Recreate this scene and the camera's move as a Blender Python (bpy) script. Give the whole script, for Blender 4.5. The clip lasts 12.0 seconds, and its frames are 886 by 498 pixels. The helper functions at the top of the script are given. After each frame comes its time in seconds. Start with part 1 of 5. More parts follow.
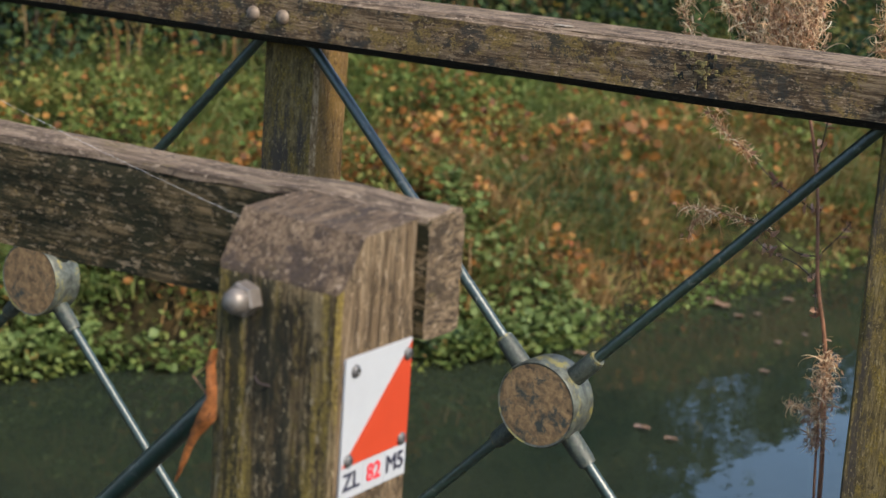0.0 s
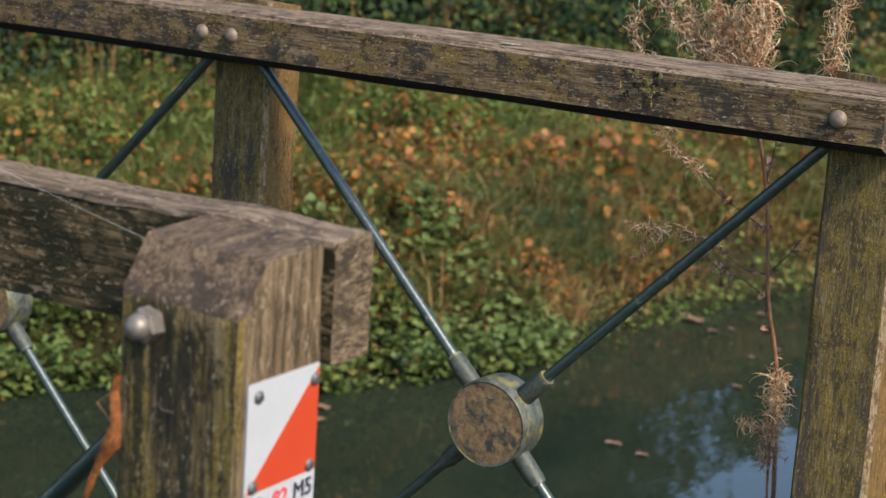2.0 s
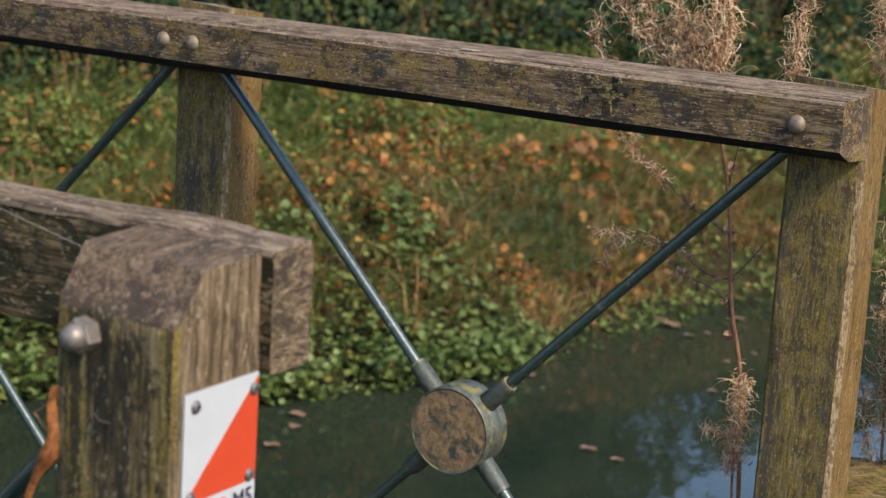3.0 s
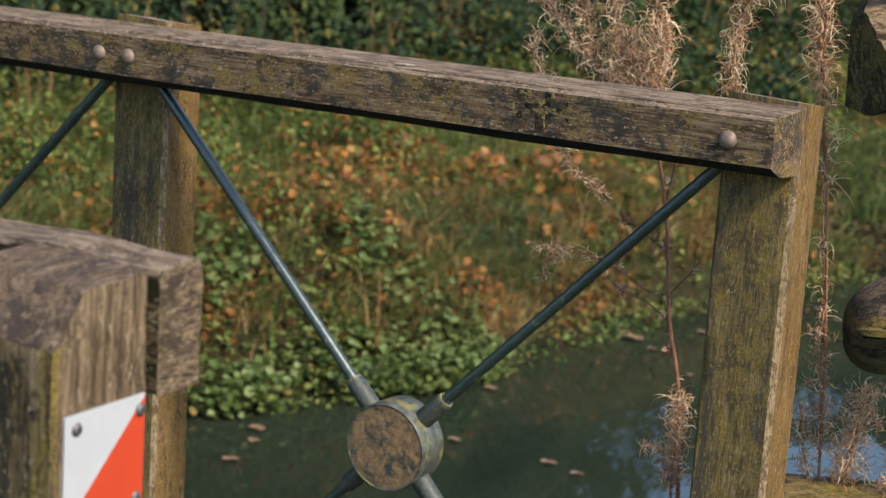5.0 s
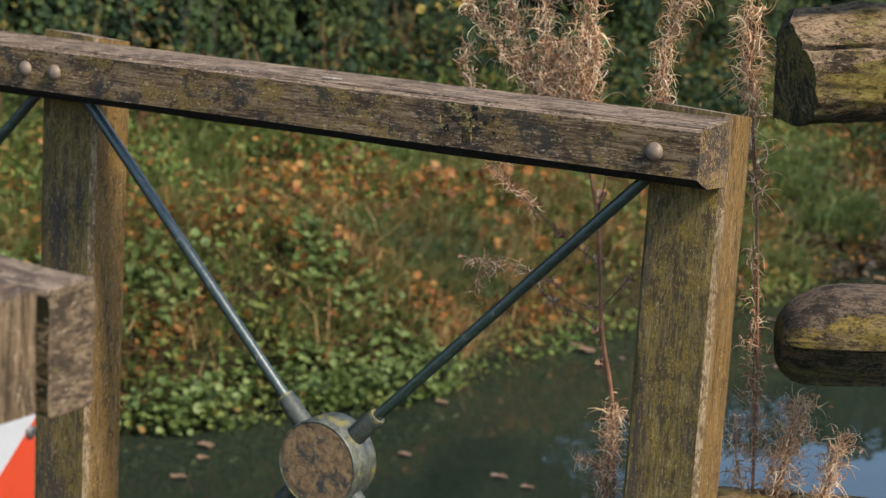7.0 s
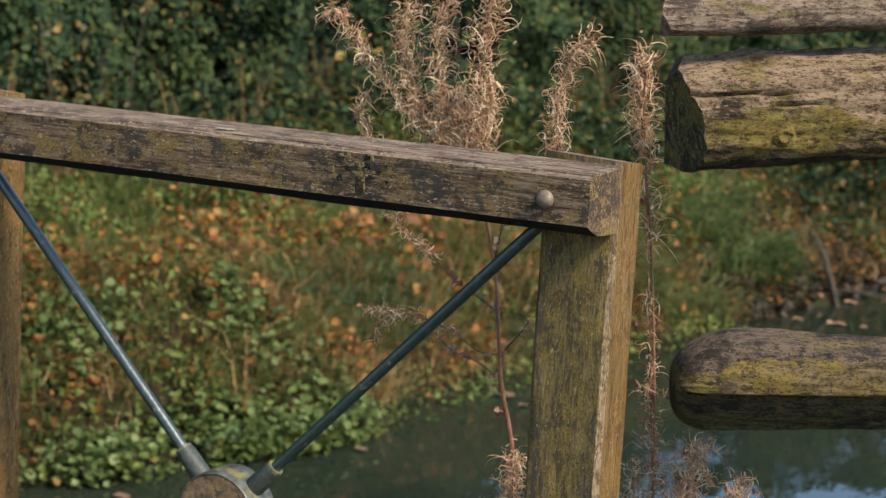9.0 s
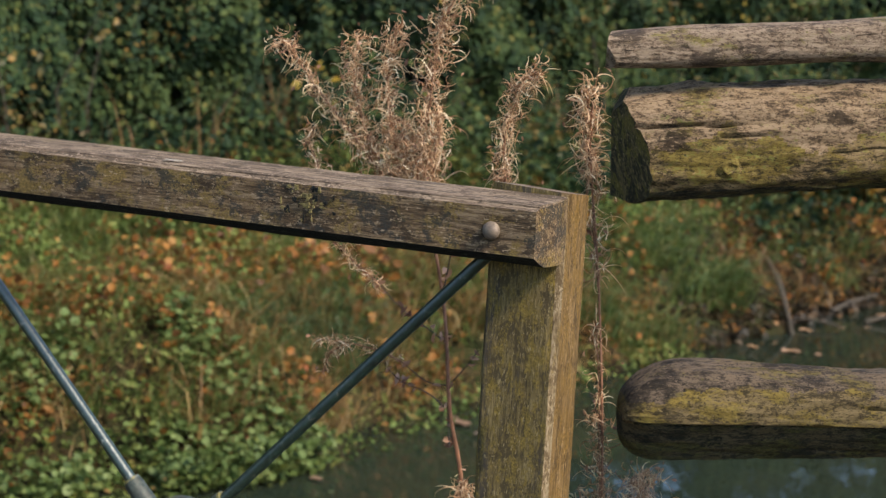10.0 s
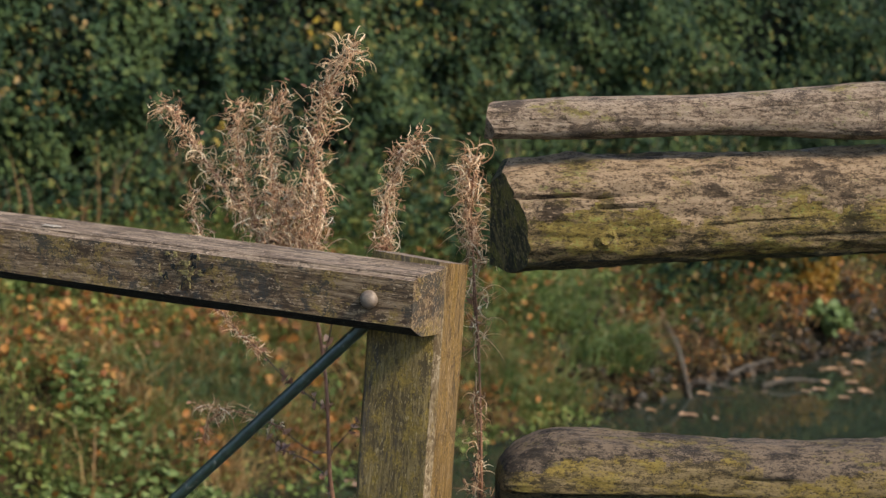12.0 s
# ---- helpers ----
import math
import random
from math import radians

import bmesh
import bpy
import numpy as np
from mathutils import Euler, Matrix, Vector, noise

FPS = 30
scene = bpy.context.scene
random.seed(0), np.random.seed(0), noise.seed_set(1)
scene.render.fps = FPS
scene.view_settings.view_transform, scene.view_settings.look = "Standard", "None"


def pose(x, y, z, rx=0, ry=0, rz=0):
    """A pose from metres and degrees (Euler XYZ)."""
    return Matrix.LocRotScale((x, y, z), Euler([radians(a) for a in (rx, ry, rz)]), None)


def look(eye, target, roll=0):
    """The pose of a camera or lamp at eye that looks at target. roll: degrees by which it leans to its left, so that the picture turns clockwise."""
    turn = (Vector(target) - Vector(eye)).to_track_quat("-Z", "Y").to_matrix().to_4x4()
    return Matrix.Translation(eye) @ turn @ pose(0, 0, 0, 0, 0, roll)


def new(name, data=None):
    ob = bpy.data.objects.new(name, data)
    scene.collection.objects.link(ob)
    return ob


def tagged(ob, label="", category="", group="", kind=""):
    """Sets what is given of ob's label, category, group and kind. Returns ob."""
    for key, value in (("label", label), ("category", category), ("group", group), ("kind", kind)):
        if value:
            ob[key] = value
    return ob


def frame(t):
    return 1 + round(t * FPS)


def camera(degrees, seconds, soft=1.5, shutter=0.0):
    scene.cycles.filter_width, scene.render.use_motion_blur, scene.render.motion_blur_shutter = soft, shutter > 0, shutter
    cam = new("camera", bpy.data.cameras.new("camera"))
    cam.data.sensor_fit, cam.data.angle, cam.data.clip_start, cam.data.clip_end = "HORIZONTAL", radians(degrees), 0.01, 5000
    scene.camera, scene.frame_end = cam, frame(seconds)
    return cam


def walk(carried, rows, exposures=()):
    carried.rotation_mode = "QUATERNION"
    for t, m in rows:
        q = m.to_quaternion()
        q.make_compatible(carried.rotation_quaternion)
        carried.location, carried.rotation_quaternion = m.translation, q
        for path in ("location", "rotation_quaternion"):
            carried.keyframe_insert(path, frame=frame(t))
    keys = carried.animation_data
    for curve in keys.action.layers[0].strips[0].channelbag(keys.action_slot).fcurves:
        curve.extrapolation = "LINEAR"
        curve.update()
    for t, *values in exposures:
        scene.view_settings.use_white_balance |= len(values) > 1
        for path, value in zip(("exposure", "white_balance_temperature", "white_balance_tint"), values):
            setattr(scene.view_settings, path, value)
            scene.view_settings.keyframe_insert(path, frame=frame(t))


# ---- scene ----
cam = camera(26.6, 12.0, soft=1.0)
PATH = [
    (0, (0.717, -2.196, 1.341), (-0.298, -0.531, 0.898), 3.9),
    (0.5, (0.726, -2.189, 1.343), (-0.29, -0.523, 0.902), 3.8),
    (1, (0.735, -2.178, 1.345), (-0.28, -0.511, 0.91), 3.7),
    (1.5, (0.744, -2.169, 1.347), (-0.265, -0.497, 0.918), 3.8),
    (2, (0.753, -2.159, 1.348), (-0.251, -0.483, 0.921), 3.8),
    (2.5, (0.764, -2.149, 1.35), (-0.229, -0.466, 0.925), 3.8),
    (3, (0.774, -2.14, 1.35), (-0.215, -0.453, 0.93), 3.6),
    (5, (0.813, -2.098, 1.355), (-0.156, -0.396, 0.949), 3.8),
    (5.5, (0.819, -2.087, 1.354), (-0.14, -0.379, 0.95), 3.9),
    (6, (0.825, -2.077, 1.354), (-0.126, -0.364, 0.954), 3.7),
    (6.5, (0.83, -2.067, 1.353), (-0.116, -0.351, 0.957), 3.5),
    (7, (0.839, -2.062, 1.355), (-0.095, -0.337, 0.966), 3.5),
    (7.2, (0.841, -2.057, 1.352), (-0.089, -0.328, 0.969), 3.4),
    (9, (0.876, -2.042, 1.363), (0.003, -0.274, 1.025), 3.2),
    (9.5, (0.886, -2.043, 1.366), (0.034, -0.262, 1.043), 3.2),
    (10, (0.892, -2.042, 1.369), (0.055, -0.252, 1.063), 3.3),
    (10.5, (0.898, -2.039, 1.373), (0.077, -0.238, 1.088), 3.6),
    (11, (0.905, -2.035, 1.376), (0.102, -0.222, 1.11), 3.7),
    (11.5, (0.912, -2.032, 1.379), (0.13, -0.208, 1.127), 3.9),
    (12, (0.924, -2.031, 1.382), (0.17, -0.193, 1.146), 4.1),
]
walk(cam, [(t, look(eye, target, roll)) for t, eye, target, roll in PATH])

# ---- light ----
world = bpy.data.worlds.new("sky")
scene.world = world
world.use_nodes = True
wn, wl = world.node_tree.nodes, world.node_tree.links
sky = wn.new("ShaderNodeTexSky")
sky.sky_type, sky.sun_disc = "NISHITA", False
sky.sun_elevation, sky.sun_rotation = radians(44), radians(105)
sky.air_density, sky.dust_density, sky.ozone_density = 1.0, 0.9, 2.2
wn["Background"].inputs["Strength"].default_value = 0.165
wl.new(sky.outputs["Color"], wn["Background"].inputs["Color"])
sun_data = bpy.data.lights.new("sun", "SUN")
sun_data.energy, sun_data.angle, sun_data.color = 3.25, radians(10), (1.0, 0.885, 0.75)
sun = new("sun", sun_data)
sun.matrix_world = look((6.4, -1.5, 6.2), (0, 0, 0))
scene.view_settings.exposure = 1.1
cam.data.dof.use_dof, cam.data.dof.focus_distance, cam.data.dof.aperture_fstop = True, 1.95, 12.0

# ---- materials ----


def nodes_of(name):
    m = bpy.data.materials.new(name)
    m.use_nodes = True
    t = m.node_tree
    return m, t, t.nodes["Principled BSDF"]


def mapped(t, scale, turn=0.0):
    tc = t.nodes.new("ShaderNodeTexCoord")
    mp = t.nodes.new("ShaderNodeMapping")
    mp.inputs["Scale"].default_value = scale
    src = tc.outputs["Object"]
    if turn:
        tn = t.nodes.new("ShaderNodeMapping")
        tn.inputs["Rotation"].default_value = (0, 0, -turn)
        t.links.new(src, tn.inputs["Vector"])
        src = tn.outputs["Vector"]
    t.links.new(src, mp.inputs["Vector"])
    return mp.outputs["Vector"]


def noise_of(t, vec, scale=1.0, detail=5.0, rough=0.6, distort=0.0):
    n = t.nodes.new("ShaderNodeTexNoise")
    n.inputs["Scale"].default_value = scale
    n.inputs["Detail"].default_value = detail
    n.inputs["Roughness"].default_value = rough
    n.inputs["Distortion"].default_value = distort
    t.links.new(vec, n.inputs["Vector"])
    return n.outputs["Fac"]


def ramp_of(t, fac, stops, mode="LINEAR"):
    r = t.nodes.new("ShaderNodeValToRGB")
    r.color_ramp.interpolation = mode
    els = r.color_ramp.elements
    while len(els) < len(stops):
        els.new(0.5)
    for e, (p, c) in zip(els, stops):
        e.position = p
        e.color = (*c, 1) if len(c) == 3 else (c[0], c[0], c[0], 1)
    t.links.new(fac, r.inputs["Fac"])
    return r.outputs["Color"]


def mix_of(t, fac, a, b, mode="MIX"):
    x = t.nodes.new("ShaderNodeMix")
    x.data_type, x.blend_type = "RGBA", mode
    for val, sock in ((fac, x.inputs["Factor"]), (a, x.inputs["A"]), (b, x.inputs["B"])):
        if isinstance(val, (int, float)):
            sock.default_value = val
        elif isinstance(val, tuple):
            sock.default_value = (*val, 1)
        else:
            t.links.new(val, sock)
    return x.outputs["Result"]


def bump_of(t, bsdf, height, strength=0.5, dist=0.002):
    b = t.nodes.new("ShaderNodeBump")
    b.inputs["Strength"].default_value, b.inputs["Distance"].default_value = strength, dist
    t.links.new(height, b.inputs["Height"])
    t.links.new(b.outputs["Normal"], bsdf.inputs["Normal"])


def along(axis, across, length):
    s = [across] * 3
    s["xyz".index(axis)] = length
    return tuple(s)


def speckled(t, color, scale, low=0.45, high=1.5):
    """A colour that varies in fine grains."""
    n = noise_of(t, mapped(t, (scale,) * 3), 1, 6, 0.7)
    return ramp_of(t, n, [(0.36, tuple(c * low for c in color)), (0.5, color), (0.64, tuple(min(1, c * high) for c in color))])


def broken(t, area, fine, lo, width=0.05, top=0.9):
    """A patch with a crumbling edge: a broad noise roughened by a fine one."""
    both = mix_of(t, 0.3, area, fine)
    return ramp_of(t, both, [(lo, (0.0,)), (lo + width, (top,))])


def wood(name, axis, dark, mid, light, algae, algae_lo=0.5, stain=(0.02, 0.018, 0.015), stain_lo=0.58, rough=0.8, relief=0.7, cracks=0.55, patch=(30, 11), glen=12, run=(66, 18), fleck_lo=0.60, fibre=430):
    """Weathered timber: fibres along axis, dark blotches, crumbling algae, runs of stain, splits and pale flecks."""
    m, t, b = nodes_of(name)
    fine = noise_of(t, mapped(t, along(axis, fibre, glen * 2.4)), 1, 6, 0.66)
    broad = noise_of(t, mapped(t, along(axis, 130, glen * 0.8)), 1, 7, 0.68, 0.12)
    grit = noise_of(t, mapped(t, along(axis, 310, 150)), 1, 6, 0.75)
    grain = mix_of(t, 0.5, fine, broad)
    col = ramp_of(t, grain, [(0.41, dark), (0.485, mid), (0.57, light)])
    blotch = noise_of(t, mapped(t, along(axis, 44, 26)), 1, 11, 0.74, 0.3)
    col = mix_of(t, ramp_of(t, mix_of(t, 0.3, blotch, grit), [(0.45, (0.9,)), (0.49, (0.0,))]), col, dark)
    green = noise_of(t, mapped(t, along(axis, patch[0], patch[1])), 1, 11, 0.72, 0.3)
    col = mix_of(t, broken(t, green, grit, algae_lo + 0.02), col, speckled(t, algae, 330))
    streak = noise_of(t, mapped(t, along(axis, run[0], run[1])), 1, 11, 0.72, 0.25)
    col = mix_of(t, broken(t, streak, grit, stain_lo, 0.045, 0.85), col, stain)
    split = noise_of(t, mapped(t, along(axis, 120, 3.0)), 1, 4, 0.55, 0.1)
    line = ramp_of(t, split, [(0.490, (0.0,)), (0.5, (cracks,)), (0.510, (0.0,))])
    where = ramp_of(t, blotch, [(0.46, (0.0,)), (0.54, (1.0,))])
    line = mix_of(t, 1.0, line, where, "MULTIPLY")
    col = mix_of(t, line, col, (0.010, 0.008, 0.006))
    fleck = noise_of(t, mapped(t, along(axis, 300, 110)), 1, 5, 0.65)
    flaked = ramp_of(t, fleck, [(fleck_lo, (0.0,)), (fleck_lo + 0.035, (0.8,))])
    col = mix_of(t, flaked, col, tuple(min(1, c * 1.3 + 0.03) for c in light))
    t.links.new(col, b.inputs["Base Color"])
    b.inputs["Roughness"].default_value = rough
    b.inputs["Specular IOR Level"].default_value = 0.22
    h = mix_of(t, 0.35, mix_of(t, 0.4, grain, grit), blotch)
    h = mix_of(t, line, h, (0.0, 0.0, 0.0))
    bump_of(t, b, h, relief, 0.007)
    return m


def log_wood(name, dark, mid, pale, moss, moss_lo, moss_bright, turn):
    """Old barkless log: flaking tan wood, crumbling moss, dark wet stains, splits and pale chips."""
    m, t, b = nodes_of(name)
    grit = noise_of(t, mapped(t, (170, 330, 330), turn), 1, 7, 0.75)
    flake = noise_of(t, mapped(t, (36, 95, 95), turn), 1, 11, 0.75, 0.15)
    tan = ramp_of(t, mix_of(t, 0.4, flake, grit), [(0.43, dark), (0.475, mid), (0.53, pale)])
    col = mix_of(t, ramp_of(t, grit, [(0.40, (0.8,)), (0.46, (0.0,))]), tan, dark)
    fuzz = noise_of(t, mapped(t, (60, 110, 110), turn), 1, 10, 0.75, 0.1)
    green = ramp_of(t, mix_of(t, 0.4, fuzz, grit), [(0.42, tuple(c * 0.2 for c in moss)), (0.48, moss), (0.53, tuple(c * 1.6 for c in moss)), (0.58, moss_bright)])
    area = noise_of(t, mapped(t, (12, 25, 25), turn), 1, 12, 0.66, 0.25)
    col = mix_of(t, broken(t, area, grit, moss_lo + 0.02, 0.05, 0.92), col, green)
    tuft = noise_of(t, mapped(t, (30, 40, 40), turn), 1, 12, 0.74, 0.2)
    col = mix_of(t, broken(t, tuft, grit, 0.575, 0.03, 0.8), col, moss_bright)
    wet = noise_of(t, mapped(t, (16, 30, 30), turn), 1, 13, 0.72, 0.2)
    col = mix_of(t, broken(t, wet, grit, 0.535, 0.03, 0.85), col, tuple(c * 0.6 for c in dark))
    peel = noise_of(t, mapped(t, (9, 80, 80), turn), 1, 6, 0.6, 0.2)
    line = ramp_of(t, peel, [(0.494, (0.0,)), (0.5, (0.9,)), (0.506, (0.0,))])
    line = mix_of(t, 1.0, line, ramp_of(t, wet, [(0.48, (0.0,)), (0.54, (1.0,))]), "MULTIPLY")
    col = mix_of(t, line, col, (0.010, 0.009, 0.006))
    chip = noise_of(t, mapped(t, (130, 280, 280), turn), 1, 5, 0.7)
    col = mix_of(t, ramp_of(t, chip, [(0.60, (0.0,)), (0.635, (0.75,))]), col, tuple(min(1, c * 1.25) for c in pale))
    t.links.new(col, b.inputs["Base Color"])
    b.inputs["Roughness"].default_value = 0.85
    b.inputs["Specular IOR Level"].default_value = 0.2
    h = mix_of(t, 0.45, flake, mix_of(t, 0.5, fuzz, grit))
    bump_of(t, b, mix_of(t, line, h, (0.0, 0.0, 0.0)), 1.0, 0.009)
    return m


def plain(name, color, rough=0.5, metal=0.0, var=0.25, scale=60, relief=0.0, second=None, lo=0.55):
    m, t, b = nodes_of(name)
    n = noise_of(t, mapped(t, (scale,) * 3), 1, 5, 0.65, 0.3)
    col = ramp_of(t, n, [(0.3, tuple(c * (1 - var) for c in color)), (0.7, tuple(min(1, c * (1 + var)) for c in color))])
    if second:
        n2 = noise_of(t, mapped(t, (scale * 0.5,) * 3), 1, 6, 0.7, 0.5)
        col = mix_of(t, ramp_of(t, n2, [(lo, (0.0,)), (lo + 0.1, (0.9,))]), col, second)
    t.links.new(col, b.inputs["Base Color"])
    b.inputs["Roughness"].default_value, b.inputs["Metallic"].default_value = rough, metal
    if relief:
        bump_of(t, b, n, relief, 0.0015)
    return m


def leafy(name, stops, rough=0.5, trans=0.35, mode="LINEAR", blot=0.35, clump=None):
    """Leaves: each one takes its own colour."""
    m, t, b = nodes_of(name)
    g = t.nodes.new("ShaderNodeNewGeometry")
    col = ramp_of(t, g.outputs["Random Per Island"], stops, mode)
    n = noise_of(t, mapped(t, (70, 70, 70)), 1, 3, 0.6)
    col = mix_of(t, ramp_of(t, n, [(0.35, (blot,)), (0.65, (0.0,))]), col, (0.02, 0.02, 0.012))
    if clump:
        big = noise_of(t, mapped(t, (1.7, 1.7, 1.7)), 1, 4, 0.6, 0.5)
        col = mix_of(t, ramp_of(t, big, [(0.5, (0.0,)), (0.66, (0.45,))]), col, clump[0])
        col = mix_of(t, ramp_of(t, big, [(0.34, (0.7,)), (0.48, (0.0,))]), col, clump[1])
    t.links.new(col, b.inputs["Base Color"])
    b.inputs["Roughness"].default_value = rough
    b.inputs["Specular IOR Level"].default_value = 0.3
    if trans:
        tr = t.nodes.new("ShaderNodeBsdfTranslucent")
        t.links.new(col, tr.inputs["Color"])
        mx = t.nodes.new("ShaderNodeMixShader")
        mx.inputs[0].default_value = trans
        t.links.new(b.outputs[0], mx.inputs[1])
        t.links.new(tr.outputs[0], mx.inputs[2])
        t.links.new(mx.outputs[0], t.nodes["Material Output"].inputs["Surface"])
    return m


M_POST = wood("weathered_post", "z", (0.016, 0.013, 0.006), (0.080, 0.053, 0.023), (0.19, 0.14, 0.07), (0.18, 0.128, 0.028), 0.462, stain=(0.009, 0.011, 0.007), stain_lo=0.487, patch=(40, 3), relief=1.0, cracks=0.8, run=(24, 1.6), glen=9)
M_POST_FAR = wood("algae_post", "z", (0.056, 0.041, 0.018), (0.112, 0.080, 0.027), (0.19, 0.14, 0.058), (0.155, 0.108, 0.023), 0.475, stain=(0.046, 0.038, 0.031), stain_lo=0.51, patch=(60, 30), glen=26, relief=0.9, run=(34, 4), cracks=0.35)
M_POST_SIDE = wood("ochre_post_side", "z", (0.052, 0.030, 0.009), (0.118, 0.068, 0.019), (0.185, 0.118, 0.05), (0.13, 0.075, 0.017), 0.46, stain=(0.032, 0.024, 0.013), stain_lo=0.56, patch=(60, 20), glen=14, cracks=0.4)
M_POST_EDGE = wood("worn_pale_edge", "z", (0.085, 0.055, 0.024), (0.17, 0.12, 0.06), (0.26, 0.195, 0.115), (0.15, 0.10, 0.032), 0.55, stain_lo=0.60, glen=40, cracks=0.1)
M_SOCKET = plain("worn_socket", (0.046, 0.052, 0.038), 0.55, 0.1, 0.6, 160, 0.6, (0.016, 0.027, 0.022), 0.5)
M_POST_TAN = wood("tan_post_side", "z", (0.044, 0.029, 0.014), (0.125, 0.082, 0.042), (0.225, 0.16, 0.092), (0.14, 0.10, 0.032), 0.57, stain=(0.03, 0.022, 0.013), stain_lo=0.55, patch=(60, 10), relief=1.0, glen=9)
M_SAWN = wood("sawn_rail_end", "y", (0.030, 0.021, 0.012), (0.085, 0.058, 0.032), (0.17, 0.12, 0.07), (0.10, 0.075, 0.03), 0.55, stain_lo=0.55, glen=60)
M_POST_TOP = wood("grey_post_top", "y", (0.038, 0.026, 0.016), (0.090, 0.059, 0.035), (0.165, 0.115, 0.07), (0.165, 0.112, 0.022), 0.535, stain=(0.036, 0.026, 0.021), stain_lo=0.51, patch=(30, 7), glen=30, run=(30, 9), fleck_lo=0.59)
M_RAIL = wood("weathered_rail", "x", (0.032, 0.020, 0.010), (0.102, 0.064, 0.031), (0.205, 0.142, 0.080), (0.150, 0.100, 0.028), 0.482, stain=(0.022, 0.022, 0.018), stain_lo=0.522, patch=(30, 22), run=(26, 24), glen=16)
M_RAIL_NEAR = wood("dark_rail", "x", (0.015, 0.013, 0.007), (0.050, 0.038, 0.018), (0.135, 0.093, 0.047), (0.175, 0.117, 0.046), 0.545, stain=(0.017, 0.018, 0.010), stain_lo=0.49, patch=(70, 50), run=(24, 14), fleck_lo=0.575)
M_RAIL_NEAR.node_tree.nodes["Principled BSDF"].inputs["Specular IOR Level"].default_value = 0.08
# Near-black timber: painted shade under the far handrail, also dark lichen specks.
M_CRUST_SHADE = wood("dark_crust_and_shade", "x", (0.004, 0.005, 0.004), (0.010, 0.011, 0.008), (0.026, 0.024, 0.016), (0.020, 0.026, 0.012), 0.56, stain=(0.005, 0.006, 0.005), stain_lo=0.5, patch=(40, 20))
M_LOG = log_wood("mossy_log", (0.034, 0.025, 0.010), (0.115, 0.077, 0.032), (0.205, 0.140, 0.068), (0.105, 0.074, 0.015), 0.445, (0.15, 0.145, 0.034), radians(27))
M_LOG_TAN = log_wood("bare_tan_log", (0.048, 0.031, 0.017), (0.150, 0.099, 0.054), (0.255, 0.176, 0.104), (0.105, 0.076, 0.020), 0.525, (0.14, 0.135, 0.04), radians(27))
M_LOG_GOLD = log_wood("lichen_gold_log", (0.030, 0.022, 0.010), (0.085, 0.060, 0.024), (0.150, 0.108, 0.050), (0.112, 0.079, 0.017), 0.47, (0.15, 0.115, 0.026), radians(27))
M_LOG_LOW = log_wood("dark_weathered_log", (0.022, 0.017, 0.012), (0.062, 0.045, 0.030), (0.125, 0.090, 0.058), (0.075, 0.056, 0.015), 0.52, (0.12, 0.10, 0.028), radians(27))
# Dark log: wet wood plus painted shade on the logs' lower faces.
M_LOG_WET_SHADE = log_wood("wet_shaded_log", (0.009, 0.011, 0.008), (0.030, 0.028, 0.016), (0.085, 0.066, 0.034), (0.036, 0.036, 0.011), 0.47, (0.085, 0.07, 0.018), radians(27))
M_SLAB = log_wood("pale_slab", (0.062, 0.042, 0.027), (0.155, 0.108, 0.070), (0.25, 0.185, 0.125), (0.105, 0.082, 0.022), 0.53, (0.15, 0.14, 0.05), radians(27))
M_BLEACH = wood("bleached_wood", "x", (0.052, 0.036, 0.023), (0.135, 0.095, 0.062), (0.24, 0.178, 0.120), (0.11, 0.080, 0.036), 0.55, stain_lo=0.55, stain=(0.036, 0.026, 0.017), run=(40, 20))
M_DECK = wood("deck_board", "y", (0.02, 0.016, 0.011), (0.045, 0.035, 0.024), (0.09, 0.07, 0.05), (0.035, 0.04, 0.015), 0.55)
M_PAINT = plain("green_paint", (0.009, 0.024, 0.015), 0.40, 0.0, 0.5, 190, 0.35, (0.15, 0.15, 0.12), 0.59)
M_PAINT.node_tree.nodes["Principled BSDF"].inputs["Specular IOR Level"].default_value = 1.0
M_HUB = plain("flaking_rust", (0.165, 0.100, 0.042), 0.8, 0.0, 0.75, 75, 1.0, (0.017, 0.027, 0.022), 0.515)
M_END = wood("dark_end_grain", "z", (0.014, 0.014, 0.008), (0.052, 0.046, 0.020), (0.14, 0.105, 0.045), (0.10, 0.085, 0.018), 0.48, stain=(0.009, 0.012, 0.007), stain_lo=0.50, glen=40, patch=(60, 24), run=(60, 14), relief=1.0)
M_LICHEN = plain("lichened_iron", (0.075, 0.08, 0.062), 0.5, 0.3, 0.7, 75, 0.5, (0.22, 0.18, 0.04), 0.53)
M_BOLT = plain("weathered_zinc", (0.15, 0.11, 0.075), 0.6, 0.2, 0.35, 150, 0.2, (0.10, 0.07, 0.05), 0.6)
M_STEEL = plain("grey_steel", (0.17, 0.145, 0.12), 0.5, 0.5, 0.25, 120, 0.1, (0.22, 0.12, 0.07), 0.68)
M_SCREW = plain("dull_screw", (0.10, 0.095, 0.09), 0.5, 0.6, 0.3, 150)
M_WHITE = plain("white_enamel", (0.325, 0.33, 0.33), 0.35, 0, 0.04, 40, 0, (0.6, 0.6, 0.58), 0.68)
M_RED = plain("red_enamel", (0.37, 0.040, 0.014), 0.35, 0, 0.06, 40)
M_INK = plain("black_ink", (0.015, 0.015, 0.03), 0.5, 0, 0.1, 40)
M_INKRED = plain("red_ink", (0.5, 0.02, 0.03), 0.5, 0, 0.1, 40)
